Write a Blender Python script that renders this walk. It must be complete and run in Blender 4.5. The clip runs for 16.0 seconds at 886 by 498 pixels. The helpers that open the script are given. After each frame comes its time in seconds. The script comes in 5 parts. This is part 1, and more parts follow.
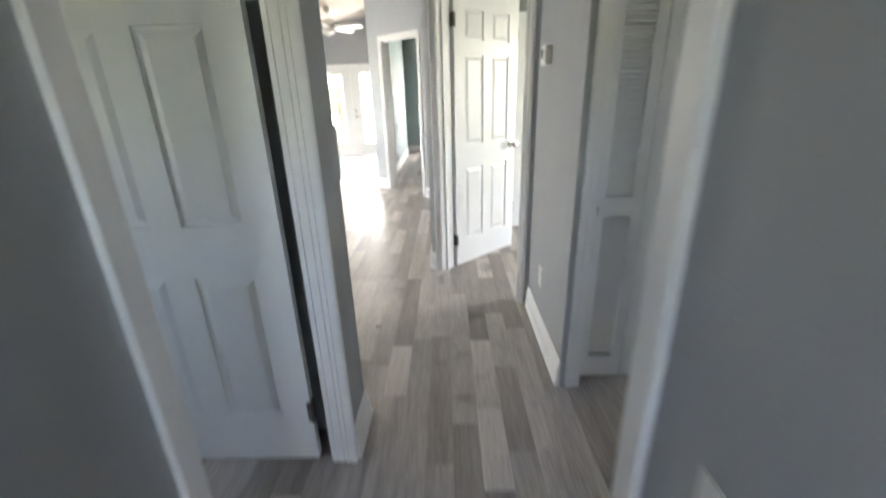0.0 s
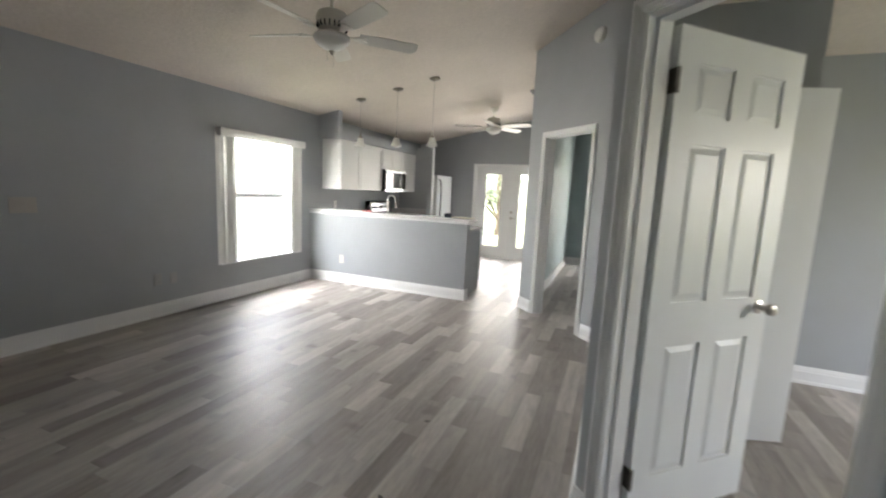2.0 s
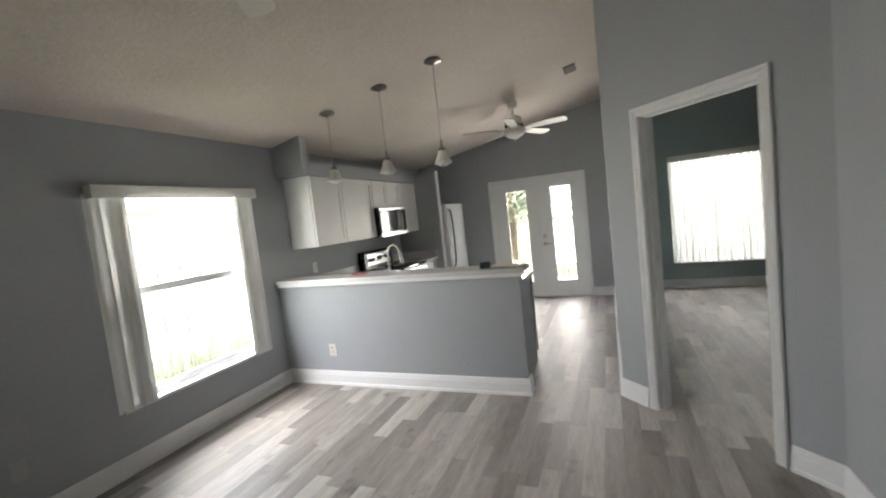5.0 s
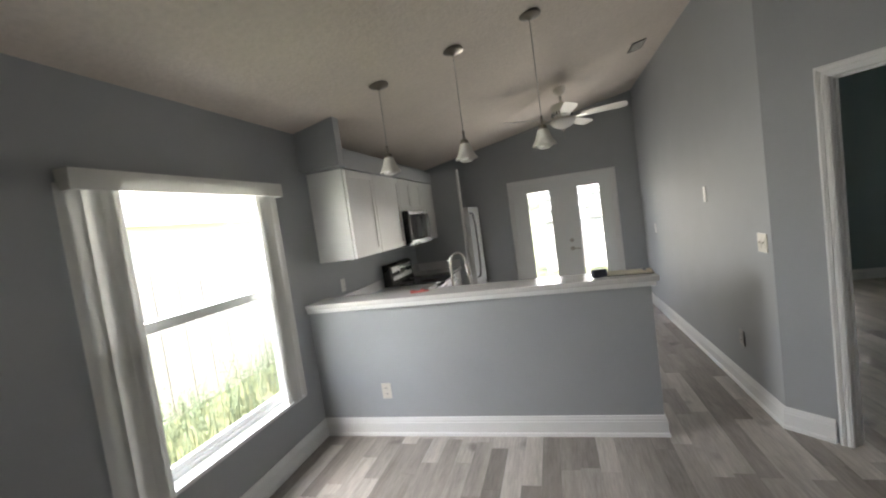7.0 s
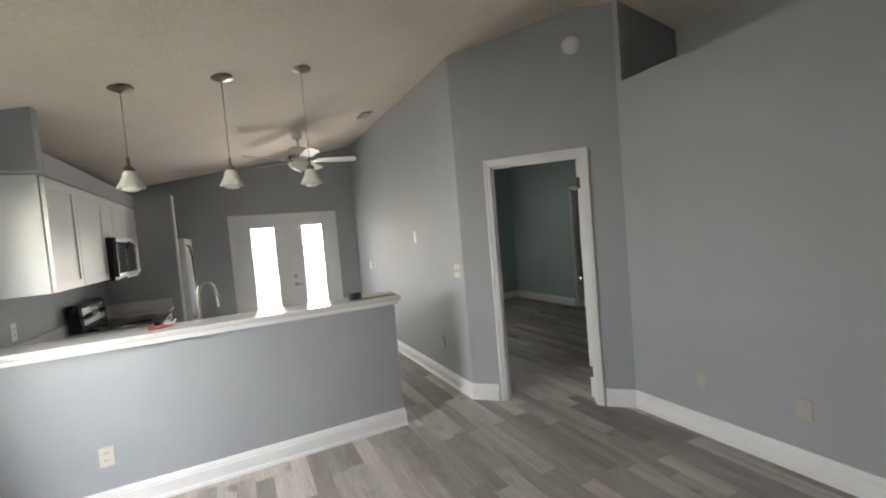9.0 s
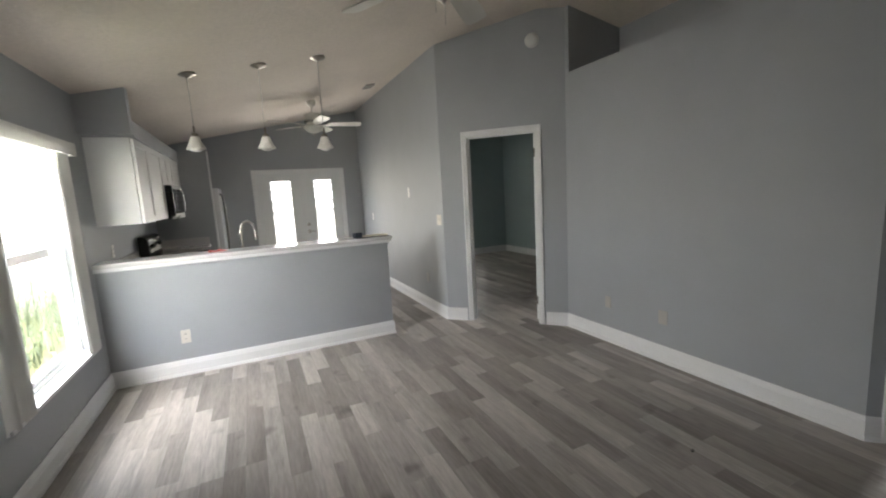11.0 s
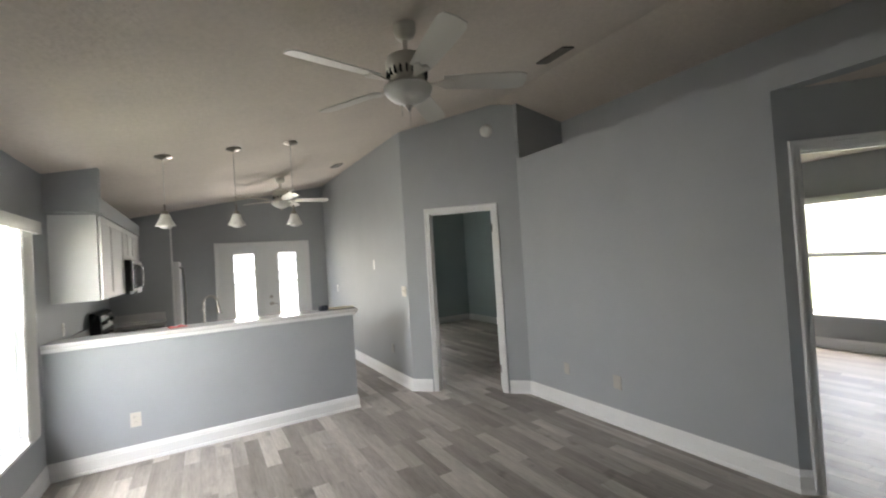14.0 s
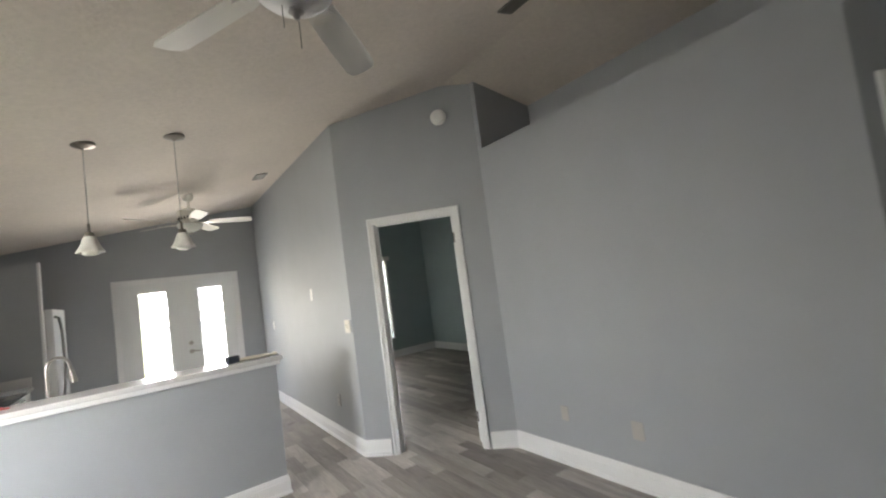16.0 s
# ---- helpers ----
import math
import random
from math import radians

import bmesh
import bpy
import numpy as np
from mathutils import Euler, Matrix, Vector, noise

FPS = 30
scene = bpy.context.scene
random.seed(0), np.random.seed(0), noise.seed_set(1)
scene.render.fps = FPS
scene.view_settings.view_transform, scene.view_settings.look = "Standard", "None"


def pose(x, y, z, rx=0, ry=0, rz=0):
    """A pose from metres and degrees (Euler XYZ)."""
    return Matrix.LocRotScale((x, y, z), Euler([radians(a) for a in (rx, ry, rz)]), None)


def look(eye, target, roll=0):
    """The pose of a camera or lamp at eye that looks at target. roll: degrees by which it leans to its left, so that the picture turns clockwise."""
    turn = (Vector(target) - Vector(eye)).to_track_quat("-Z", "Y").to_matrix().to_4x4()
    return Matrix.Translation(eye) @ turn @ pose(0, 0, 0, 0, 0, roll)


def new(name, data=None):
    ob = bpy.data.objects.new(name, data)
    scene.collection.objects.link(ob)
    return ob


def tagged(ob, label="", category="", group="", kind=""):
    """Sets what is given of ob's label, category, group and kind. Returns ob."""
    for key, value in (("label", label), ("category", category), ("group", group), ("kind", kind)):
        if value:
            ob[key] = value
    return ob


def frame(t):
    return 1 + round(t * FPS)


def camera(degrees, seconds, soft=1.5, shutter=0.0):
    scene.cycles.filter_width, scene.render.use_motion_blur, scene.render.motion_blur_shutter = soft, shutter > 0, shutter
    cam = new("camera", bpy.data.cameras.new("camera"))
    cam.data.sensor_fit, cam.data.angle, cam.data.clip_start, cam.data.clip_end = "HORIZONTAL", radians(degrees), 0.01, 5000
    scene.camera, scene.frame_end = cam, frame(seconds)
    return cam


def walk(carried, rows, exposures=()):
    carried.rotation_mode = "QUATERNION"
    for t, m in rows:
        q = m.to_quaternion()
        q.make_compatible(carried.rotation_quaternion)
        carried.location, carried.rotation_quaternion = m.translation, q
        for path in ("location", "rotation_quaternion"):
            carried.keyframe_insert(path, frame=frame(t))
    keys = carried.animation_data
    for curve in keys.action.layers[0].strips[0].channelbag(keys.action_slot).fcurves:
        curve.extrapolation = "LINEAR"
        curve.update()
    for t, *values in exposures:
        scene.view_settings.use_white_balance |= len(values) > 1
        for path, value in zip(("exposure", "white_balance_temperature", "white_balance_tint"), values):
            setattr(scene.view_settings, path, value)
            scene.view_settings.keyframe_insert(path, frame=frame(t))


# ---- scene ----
cam = camera(93.6, 16.0, 2.0, 0.5)
PATH = [
    (0, (2.013, 1.038, 1.369), (1.977, 2.909, 0.662), -1.7),
    (0.5, (1.979, 1.427, 1.359), (1.865, 3.384, 0.966), -1.3),
    (1, (1.999, 1.796, 1.353), (1.944, 3.77, 1.036), -1.3),
    (1.5, (2.013, 2.162, 1.388), (1.614, 4.103, 1.115), 2.0),
    (2, (1.902, 2.453, 1.388), (1.161, 4.29, 1.113), 2.7),
    (2.5, (1.808, 2.79, 1.421), (0.935, 4.572, 1.168), -0.6),
    (3, (1.74, 3.169, 1.51), (0.934, 5.0, 1.499), -0.9),
    (5.5, (0.605, 4.353, 1.528), (-0.184, 6.184, 1.363), -7.7),
    (6, (0.284, 4.504, 1.551), (-0.663, 6.261, 1.434), -7.0),
    (6.5, (-0.07, 4.574, 1.542), (-0.838, 6.418, 1.435), -6.4),
    (7, (-0.334, 4.615, 1.556), (-0.859, 6.54, 1.424), -7.8),
    (7.5, (-0.552, 4.73, 1.562), (-0.831, 6.71, 1.588), -10.3),
    (8, (-0.722, 4.692, 1.556), (-0.445, 6.673, 1.542), -7.6),
    (8.5, (-0.876, 4.56, 1.576), (-0.18, 6.434, 1.525), -4.6),
    (9, (-0.856, 4.289, 1.531), (0.02, 6.085, 1.442), -4.9),
    (11.5, (-1.185, 3.106, 1.488), (-0.399, 4.921, 1.195), -2.8),
    (12, (-1.313, 3.031, 1.524), (-0.652, 4.916, 1.425), -3.8),
    (12.5, (-1.385, 3.04, 1.509), (-0.701, 4.917, 1.42), -4.1),
    (13, (-1.359, 3.054, 1.534), (-0.655, 4.924, 1.448), -3.6),
    (13.5, (-1.263, 3.072, 1.558), (-0.414, 4.883, 1.594), -4.3),
    (14, (-1.161, 3.099, 1.537), (-0.155, 4.828, 1.573), -3.6),
    (14.5, (-1.07, 3.155, 1.51), (-0.006, 4.848, 1.467), -4.6),
    (15, (-0.947, 3.391, 1.477), (0.249, 4.993, 1.512), -5.2),
    (15.5, (-0.792, 3.639, 1.473), (0.483, 5.178, 1.536), -8.5),
    (16, (-0.575, 3.916, 1.5), (0.591, 5.535, 1.626), -7.6),
]
EXPOSURES = [(t, e, 6950, 11) for t, e in ((0.0, 5.3), (0.5, 5.15), (1.0, 4.85), (1.5, 4.42), (2.0, 4.1), (2.5, 3.95), (3.0, 3.8), (5.5, 3.35), (6.5, 3.15), (8.5, 3.1), (9.0, 3.55), (11.5, 3.45), (12.5, 3.86), (13.0, 3.86), (13.5, 3.68), (15.0, 3.7), (16.0, 3.88))]
walk(cam, [(t, look(eye, target, roll)) for t, eye, target, roll in PATH], EXPOSURES)

# ---- world, sun, daylight at the windows, added fill in hall and bathroom ----
world = bpy.data.worlds.new("sky")
scene.world = world
world.use_nodes = True
wn = world.node_tree.nodes
sky = wn.new("ShaderNodeTexSky")
sky.sky_type, sky.sun_disc = "NISHITA", False
sky.sun_elevation, sky.sun_rotation = radians(64.6), radians(162)
sky.air_density, sky.dust_density = 1.0, 2.5
world.node_tree.links.new(sky.outputs[0], wn["Background"].inputs[0])
wn["Background"].inputs[1].default_value = 0.13

sun_data = bpy.data.lights.new("sun", "SUN")
sun_data.energy, sun_data.angle, sun_data.color = 1.9, radians(14), (1.0, 0.97, 0.92)
sun = new("sun", sun_data)
sun.matrix_world = look((0, 0, 20), (-3, 9, 0))


def window_light(name, centre, facing, w, h, power, color=(1.0, 0.97, 0.925), spread=180):
    data = bpy.data.lights.new(name, "AREA")
    data.shape, data.size, data.size_y, data.energy, data.color = "RECTANGLE", w, h, power, color
    data.spread = radians(spread)
    ob = new(name, data)
    ob.matrix_world = look(centre, Vector(centre) + Vector(facing))
    return ob


window_light("daylight_living", (-3.10, 6.25, 2.05), (0.93, 0.34, -0.08), 2.6, 1.4, 28, (0.98, 0.974, 0.95))
window_light("daylight_living_north", (-3.0, 7.9, 2.10), (0.8, -0.6, -0.05), 2.0, 1.2, 8, (0.965, 0.975, 0.95))
window_light("daylight_patio_a", (-0.515, 11.45, 1.05), (0, -1, -0.12), 0.36, 1.45, 3.0)
window_light("daylight_patio_b", (0.205, 11.45, 1.05), (0, -1, -0.12), 0.36, 1.45, 3.0)
window_light("daylight_den", (2.625, 11.72, 1.25), (0, -1, -0.2), 1.45, 1.4, 10)
window_light("daylight_bedroom", (6.45, 5.01, 1.75), (-1, 0.15, -1.0), 1.1, 0.9, 4.2, spread=130)
# unseen bathroom lamp, added to brighten the louvred closet door
window_light("added_fill_bathroom", (4.78, 1.50, 1.70), (-1, 0.45, -0.15), 0.30, 0.40, 0.10, (1.0, 0.93, 0.85))
# unseen side hall lamp, added to brighten the closet door
window_light("added_fill_side_hall", (-0.72, 1.22, 1.35), (1, 0.25, -0.1), 0.45, 0.65, 0.07, (1.0, 0.94, 0.87))


# ---- materials ----
def material(name, color, rough=0.5, metal=0.0, vary=0.06, scale=6.0, bump=0.0, bump_scale=120.0, spec=0.5, coat=0.0,
             transmission=0.0, second=None, second_scale=1.2, rough_vary=0.0, stretch=(1, 1, 1)):
    m = bpy.data.materials.new(name)
    m.use_nodes = True
    n, l = m.node_tree.nodes, m.node_tree.links
    b = n["Principled BSDF"]
    b.inputs["Roughness"].default_value, b.inputs["Metallic"].default_value = rough, metal
    b.inputs["Specular IOR Level"].default_value = spec
    b.inputs["Coat Weight"].default_value = coat
    b.inputs["Transmission Weight"].default_value = transmission
    co = n.new("ShaderNodeTexCoord")
    mp = n.new("ShaderNodeMapping")
    mp.inputs["Scale"].default_value = stretch
    l.new(co.outputs["Object"], mp.inputs[0])
    fine, wide = n.new("ShaderNodeTexNoise"), n.new("ShaderNodeTexNoise")
    fine.inputs["Scale"].default_value, fine.inputs["Detail"].default_value = scale, 6
    wide.inputs["Scale"].default_value, wide.inputs["Detail"].default_value = second_scale, 3
    l.new(mp.outputs[0], fine.inputs[0]), l.new(mp.outputs[0], wide.inputs[0])
    add = n.new("ShaderNodeMath")
    add.operation = "ADD"
    l.new(fine.outputs[0], add.inputs[0]), l.new(wide.outputs[0], add.inputs[1])
    ramp = n.new("ShaderNodeMapRange")
    ramp.inputs[1].default_value, ramp.inputs[2].default_value = 0.7, 1.3
    l.new(add.outputs[0], ramp.inputs[0])
    mix = n.new("ShaderNodeMix")
    mix.data_type = "RGBA"
    low = second or [c * (1 - vary) for c in color]
    mix.inputs[6].default_value, mix.inputs[7].default_value = (*low, 1), (*[min(1, c * (1 + vary)) for c in color], 1)
    l.new(ramp.outputs[0], mix.inputs[0]), l.new(mix.outputs[2], b.inputs["Base Color"])
    if rough_vary:
        rr = n.new("ShaderNodeMapRange")
        rr.inputs[3].default_value, rr.inputs[4].default_value = rough - rough_vary, rough + rough_vary
        l.new(wide.outputs[0], rr.inputs[0]), l.new(rr.outputs[0], b.inputs["Roughness"])
    if bump:
        bt, bn = n.new("ShaderNodeTexNoise"), n.new("ShaderNodeBump")
        bt.inputs["Scale"].default_value, bt.inputs["Detail"].default_value = bump_scale, 4
        bn.inputs["Strength"].default_value, bn.inputs["Distance"].default_value = bump, 0.004
        l.new(mp.outputs[0], bt.inputs[0]), l.new(bt.outputs[0], bn.inputs["Height"]), l.new(bn.outputs[0], b.inputs["Normal"])
    return m


def plank_material(name, island):
    """Grey oak-look vinyl: tone from plank to plank, grain along the plank."""
    m = bpy.data.materials.new(name)
    m.use_nodes = True
    n, l = m.node_tree.nodes, m.node_tree.links
    b = n["Principled BSDF"]
    if island:
        pick = n.new("ShaderNodeNewGeometry").outputs["Random Per Island"]
    else:
        pick = n.new("ShaderNodeObjectInfo").outputs["Random"]
    geo = n.new("ShaderNodeNewGeometry")
    shift = n.new("ShaderNodeVectorMath")
    shift.operation = "MULTIPLY_ADD"
    comb = n.new("ShaderNodeCombineXYZ")
    l.new(pick, comb.inputs[0]), l.new(pick, comb.inputs[1]), l.new(pick, comb.inputs[2])
    shift.inputs[1].default_value = (37, 53, 11)
    l.new(comb.outputs[0], shift.inputs[0]), l.new(geo.outputs["Position"], shift.inputs[2])
    mp = n.new("ShaderNodeMapping")
    mp.inputs["Scale"].default_value = (1, 0.1, 1)
    l.new(shift.outputs[0], mp.inputs[0])
    grain, cloud, knot = n.new("ShaderNodeTexNoise"), n.new("ShaderNodeTexNoise"), n.new("ShaderNodeTexNoise")
    grain.inputs["Scale"].default_value, grain.inputs["Detail"].default_value, grain.inputs["Roughness"].default_value = 70, 8, 0.65
    cloud.inputs["Scale"].default_value, cloud.inputs["Detail"].default_value = 9, 3
    knot.inputs["Scale"].default_value, knot.inputs["Detail"].default_value = 3.2, 2
    l.new(mp.outputs[0], grain.inputs[0]), l.new(mp.outputs[0], cloud.inputs[0]), l.new(shift.outputs[0], knot.inputs[0])
    tone = n.new("ShaderNodeValToRGB")
    e = tone.color_ramp.elements
    e[0].position, e[0].color = 0.0, (*FLOOR_TONES[0], 1)
    e[1].position, e[1].color = 1.0, (*FLOOR_TONES[4], 1)
    for at, c in ((0.3, FLOOR_TONES[1]), (0.62, FLOOR_TONES[2]), (0.84, FLOOR_TONES[3])):
        x = e.new(at)
        x.color = (*c, 1)
    l.new(pick, tone.inputs[0])
    total = n.new("ShaderNodeMath")
    total.operation = "ADD"
    l.new(grain.outputs[0], total.inputs[0]), l.new(cloud.outputs[0], total.inputs[1])
    rg = n.new("ShaderNodeMapRange")
    rg.inputs[1].default_value, rg.inputs[2].default_value, rg.inputs[3].default_value, rg.inputs[4].default_value = 0.65, 1.35, 0.62, 1.32
    l.new(total.outputs[0], rg.inputs[0])
    kn = n.new("ShaderNodeMapRange")
    kn.inputs[1].default_value, kn.inputs[2].default_value, kn.inputs[3].default_value, kn.inputs[4].default_value = 0.66, 0.75, 1.0, 0.55
    l.new(knot.outputs[0], kn.inputs[0])
    mul = n.new("ShaderNodeMath")
    mul.operation = "MULTIPLY"
    l.new(rg.outputs[0], mul.inputs[0]), l.new(kn.outputs[0], mul.inputs[1])
    out = n.new("ShaderNodeVectorMath")
    out.operation = "SCALE"
    l.new(tone.outputs[0], out.inputs[0]), l.new(mul.outputs[0], out.inputs["Scale"])
    l.new(out.outputs[0], b.inputs["Base Color"])
    rr = n.new("ShaderNodeMapRange")
    rr.inputs[3].default_value, rr.inputs[4].default_value = 0.38, 0.58
    l.new(grain.outputs[0], rr.inputs[0]), l.new(rr.outputs[0], b.inputs["Roughness"])
    bn = n.new("ShaderNodeBump")
    bn.inputs["Strength"].default_value, bn.inputs["Distance"].default_value = 0.12, 0.002
    l.new(grain.outputs[0], bn.inputs["Height"]), l.new(bn.outputs[0], b.inputs["Normal"])
    b.inputs["Specular IOR Level"].default_value = 0.5
    return m


FLOOR_TONES = [(0.235, 0.212, 0.193), (0.31, 0.282, 0.259), (0.375, 0.345, 0.319), (0.435, 0.402, 0.374), (0.51, 0.475, 0.445)]
PAINT = material("wall_paint_grey", (0.378, 0.3985, 0.416), 0.62, vary=0.04, scale=3, bump=0.45, bump_scale=170, second_scale=0.6)
PAINT_DEN = material("wall_paint_teal_grey", (0.33, 0.40, 0.41), 0.62, vary=0.04, scale=3, bump=0.45, bump_scale=170, second_scale=0.6)
CEILING = material("ceiling_texture_white", (0.655, 0.592, 0.53), 0.85, vary=0.07, scale=30, bump=1.0, bump_scale=42, second_scale=1.5)
TRIM = material("trim_white_gloss", (0.80, 0.81, 0.81), 0.42, vary=0.02, scale=9, bump=0.05, bump_scale=60)
DOOR_WHITE = material("door_white_satin", (0.78, 0.80, 0.80), 0.38, vary=0.025, scale=5, bump=0.08, bump_scale=90, stretch=(1, 1, 0.12))
CABINET = material("cabinet_white", (0.79, 0.80, 0.79), 0.36, vary=0.025, scale=6, bump=0.04, bump_scale=80)
VINYL = material("window_vinyl", (0.80, 0.82, 0.82), 0.35, vary=0.03, scale=8)
BLIND = material("blind_vane", (0.78, 0.78, 0.76), 0.75, vary=0.04, scale=12, bump=0.1, bump_scale=200)
NICKEL = material("brushed_nickel", (0.48, 0.46, 0.43), 0.3, 1.0, vary=0.1, scale=30, rough_vary=0.08, stretch=(1, 1, 6))
DARK_METAL = material("aged_hinge_metal", (0.12, 0.11, 0.10), 0.45, 0.9, vary=0.2, scale=40)
CHROME = material("chrome", (0.75, 0.76, 0.77), 0.14, 1.0, vary=0.04, scale=20)
STEEL = material("stainless_steel", (0.56, 0.57, 0.58), 0.28, 1.0, vary=0.06, scale=14, rough_vary=0.06, stretch=(1, 1, 18))
BLACK = material("black_enamel", (0.015, 0.016, 0.018), 0.22, vary=0.2, scale=12, rough_vary=0.08)
BLACK_GLASS = material("black_glass", (0.01, 0.01, 0.011), 0.06, vary=0.1, scale=5, coat=0.5)
FRIDGE = material("fridge_white_enamel", (0.74, 0.75, 0.75), 0.3, vary=0.03, scale=80, bump=0.06, bump_scale=300)
COUNTER = material("laminate_counter_pale", (0.66, 0.66, 0.65), 0.18, vary=0.06, scale=60, second_scale=4, rough_vary=0.05)
FAN_WHITE = material("fan_white_enamel", (0.72, 0.69, 0.63), 0.35, vary=0.05, scale=10, bump=0.05)
FAN_BLADE = material("fan_blade_bleached", (0.70, 0.68, 0.63), 0.45, vary=0.08, scale=8, stretch=(0.15, 1, 1), bump=0.06)
FROSTED = material("frosted_glass", (0.86, 0.86, 0.83), 0.5, vary=0.06, scale=14, transmission=0.25)
SHADE_GLASS = material("ribbed_shade_glass", (0.80, 0.80, 0.76), 0.38, vary=0.1, scale=25, transmission=0.25)
ALMOND = material("almond_plastic", (0.45, 0.435, 0.39), 0.4, vary=0.04, scale=10)
IVORY = material("ivory_plastic", (0.62, 0.595, 0.52), 0.4, vary=0.04, scale=10)
WHITE_PLASTIC = material("white_plastic", (0.76, 0.76, 0.73), 0.4, vary=0.04, scale=10)
CORD = material("lamp_cord_grey", (0.42, 0.41, 0.39), 0.5, vary=0.05)
PLATE_GREY = material("painted_over_plate", (0.44, 0.44, 0.425), 0.45, vary=0.05, scale=10)
SLOT = material("dark_slot", (0.03, 0.03, 0.03), 0.6, vary=0.2, scale=20)
GLASS_DISPLAY = material("grey_display", (0.16, 0.19, 0.17), 0.2, vary=0.1, scale=9)
VENT = material("vent_metal", (0.12, 0.11, 0.10), 0.5, vary=0.12, scale=25)
PENDANT_METAL = material("antique_nickel", (0.30, 0.275, 0.24), 0.3, 1.0, vary=0.15, scale=30, rough_vary=0.08)
RED = material("red_cloth", (0.42, 0.10, 0.09), 0.8, vary=0.25, scale=40, bump=0.3)
HANDLE_DARK = material("dark_brushed_steel", (0.22, 0.22, 0.215), 0.35, 1.0, vary=0.08, scale=20, rough_vary=0.06, stretch=(1, 1, 12))
PAPER = material("cream_paper", (0.62, 0.58, 0.44), 0.7, vary=0.06, scale=16)
BLUE_PLASTIC = material("dark_blue_plastic", (0.03, 0.04, 0.06), 0.4, vary=0.2, scale=20)
GRASS = material("grass_ground", (0.21, 0.23, 0.11), 0.9, vary=0.3, scale=14, bump=0.8, bump_scale=30, second=(0.15, 0.16, 0.09))
LEAF = material("leaf_green", (0.14, 0.18, 0.11), 0.6, vary=0.4, scale=6, second=(0.08, 0.11, 0.065))
WOOD_FENCE = material("weathered_fence", (0.58, 0.56, 0.51), 0.8, vary=0.12, scale=16, bump=0.4, bump_scale=60, stretch=(1, 1, 0.1), second_scale=3)
LEAF_TREE = material("tree_leaf", (0.075, 0.10, 0.045), 0.55, vary=0.4, scale=6, second=(0.04, 0.06, 0.03))
SCREEN = material("grey_screen_mesh", (0.55, 0.55, 0.54), 0.8, vary=0.15, scale=9)
FENCE_GAP_SHADE = material("fence_gap_shade", (0.09, 0.08, 0.07), 0.9, vary=0.2, scale=20)
BARK = material("bark", (0.12, 0.09, 0.06), 0.9, vary=0.4, scale=20, bump=0.8, bump_scale=25)
STUCCO = material("stucco_pale", (0.80, 0.79, 0.76), 0.85, vary=0.06, scale=12, bump=0.5, bump_scale=70)
ROOF = material("roof_shingle", (0.55, 0.54, 0.52), 0.9, vary=0.2, scale=18, bump=0.5, bump_scale=40)
CONCRETE = material("patio_concrete", (0.55, 0.54, 0.51), 0.85, vary=0.12, scale=10, bump=0.3, bump_scale=60)
SOIL = material("subfloor", (0.08, 0.075, 0.07), 0.9, vary=0.2, scale=10)
BATH_DARK = material("vanity_dark_wood", (0.07, 0.065, 0.06), 0.4, vary=0.2, scale=12, stretch=(1, 1, 0.2))
PLANK = plank_material("vinyl_plank_grey", False)
PLANK_REST = plank_material("vinyl_plank_grey_rest", True)

GLASS = bpy.data.materials.new("clear_glass")
GLASS.use_nodes = True
gn, gl = GLASS.node_tree.nodes, GLASS.node_tree.links
g_tr, g_gl, g_mix = (gn.new(k) for k in ("ShaderNodeBsdfTransparent", "ShaderNodeBsdfGlossy", "ShaderNodeMixShader"))
g_mix.inputs[0].default_value = 0.04
g_gl.inputs["Roughness"].default_value = 0.02
gl.new(g_tr.outputs[0], g_mix.inputs[1]), gl.new(g_gl.outputs[0], g_mix.inputs[2])
gl.new(g_mix.outputs[0], gn["Material Output"].inputs[0])

n_, l_ = BLIND.node_tree.nodes, BLIND.node_tree.links
b_tr, b_mix = n_.new("ShaderNodeBsdfTranslucent"), n_.new("ShaderNodeMixShader")
b_tr.inputs[0].default_value, b_mix.inputs[0].default_value = (0.78, 0.78, 0.76, 1), 0.22
l_.new(n_["Principled BSDF"].outputs[0], b_mix.inputs[1]), l_.new(b_tr.outputs[0], b_mix.inputs[2])
l_.new(b_mix.outputs[0], n_["Material Output"].inputs[0])

MIRROR = material("mirror_silver", (0.85, 0.86, 0.86), 0.02, 1.0, vary=0.0)


# ---- mesh helpers ----
def box(bm, x0, x1, y0, y1, z0, z1, bevel=0.0):
    m = Matrix.LocRotScale(((x0 + x1) / 2, (y0 + y1) / 2, (z0 + z1) / 2), None, (abs(x1 - x0), abs(y1 - y0), abs(z1 - z0)))
    made = bmesh.ops.create_cube(bm, size=1, matrix=m)["verts"]
    if bevel:
        edges = {e for v in made for e in v.link_edges}
        bmesh.ops.bevel(bm, geom=list(edges), offset=bevel, segments=2, profile=0.7, affect="EDGES")
    return bm


def boxes(*specs, bevel=0.0):
    bm = bmesh.new()
    for s in specs:
        box(bm, *s, bevel=bevel)
    return bm


def tube(bm, a, b, r0, r1=None, seg=16):
    a, b = Vector(a), Vector(b)
    d = b - a
    m = Matrix.Translation((a + b) / 2) @ d.to_track_quat("Z", "Y").to_matrix().to_4x4()
    bmesh.ops.create_cone(bm, cap_ends=True, segments=seg, radius1=r0, radius2=r0 if r1 is None else r1, depth=d.length, matrix=m)
    return bm


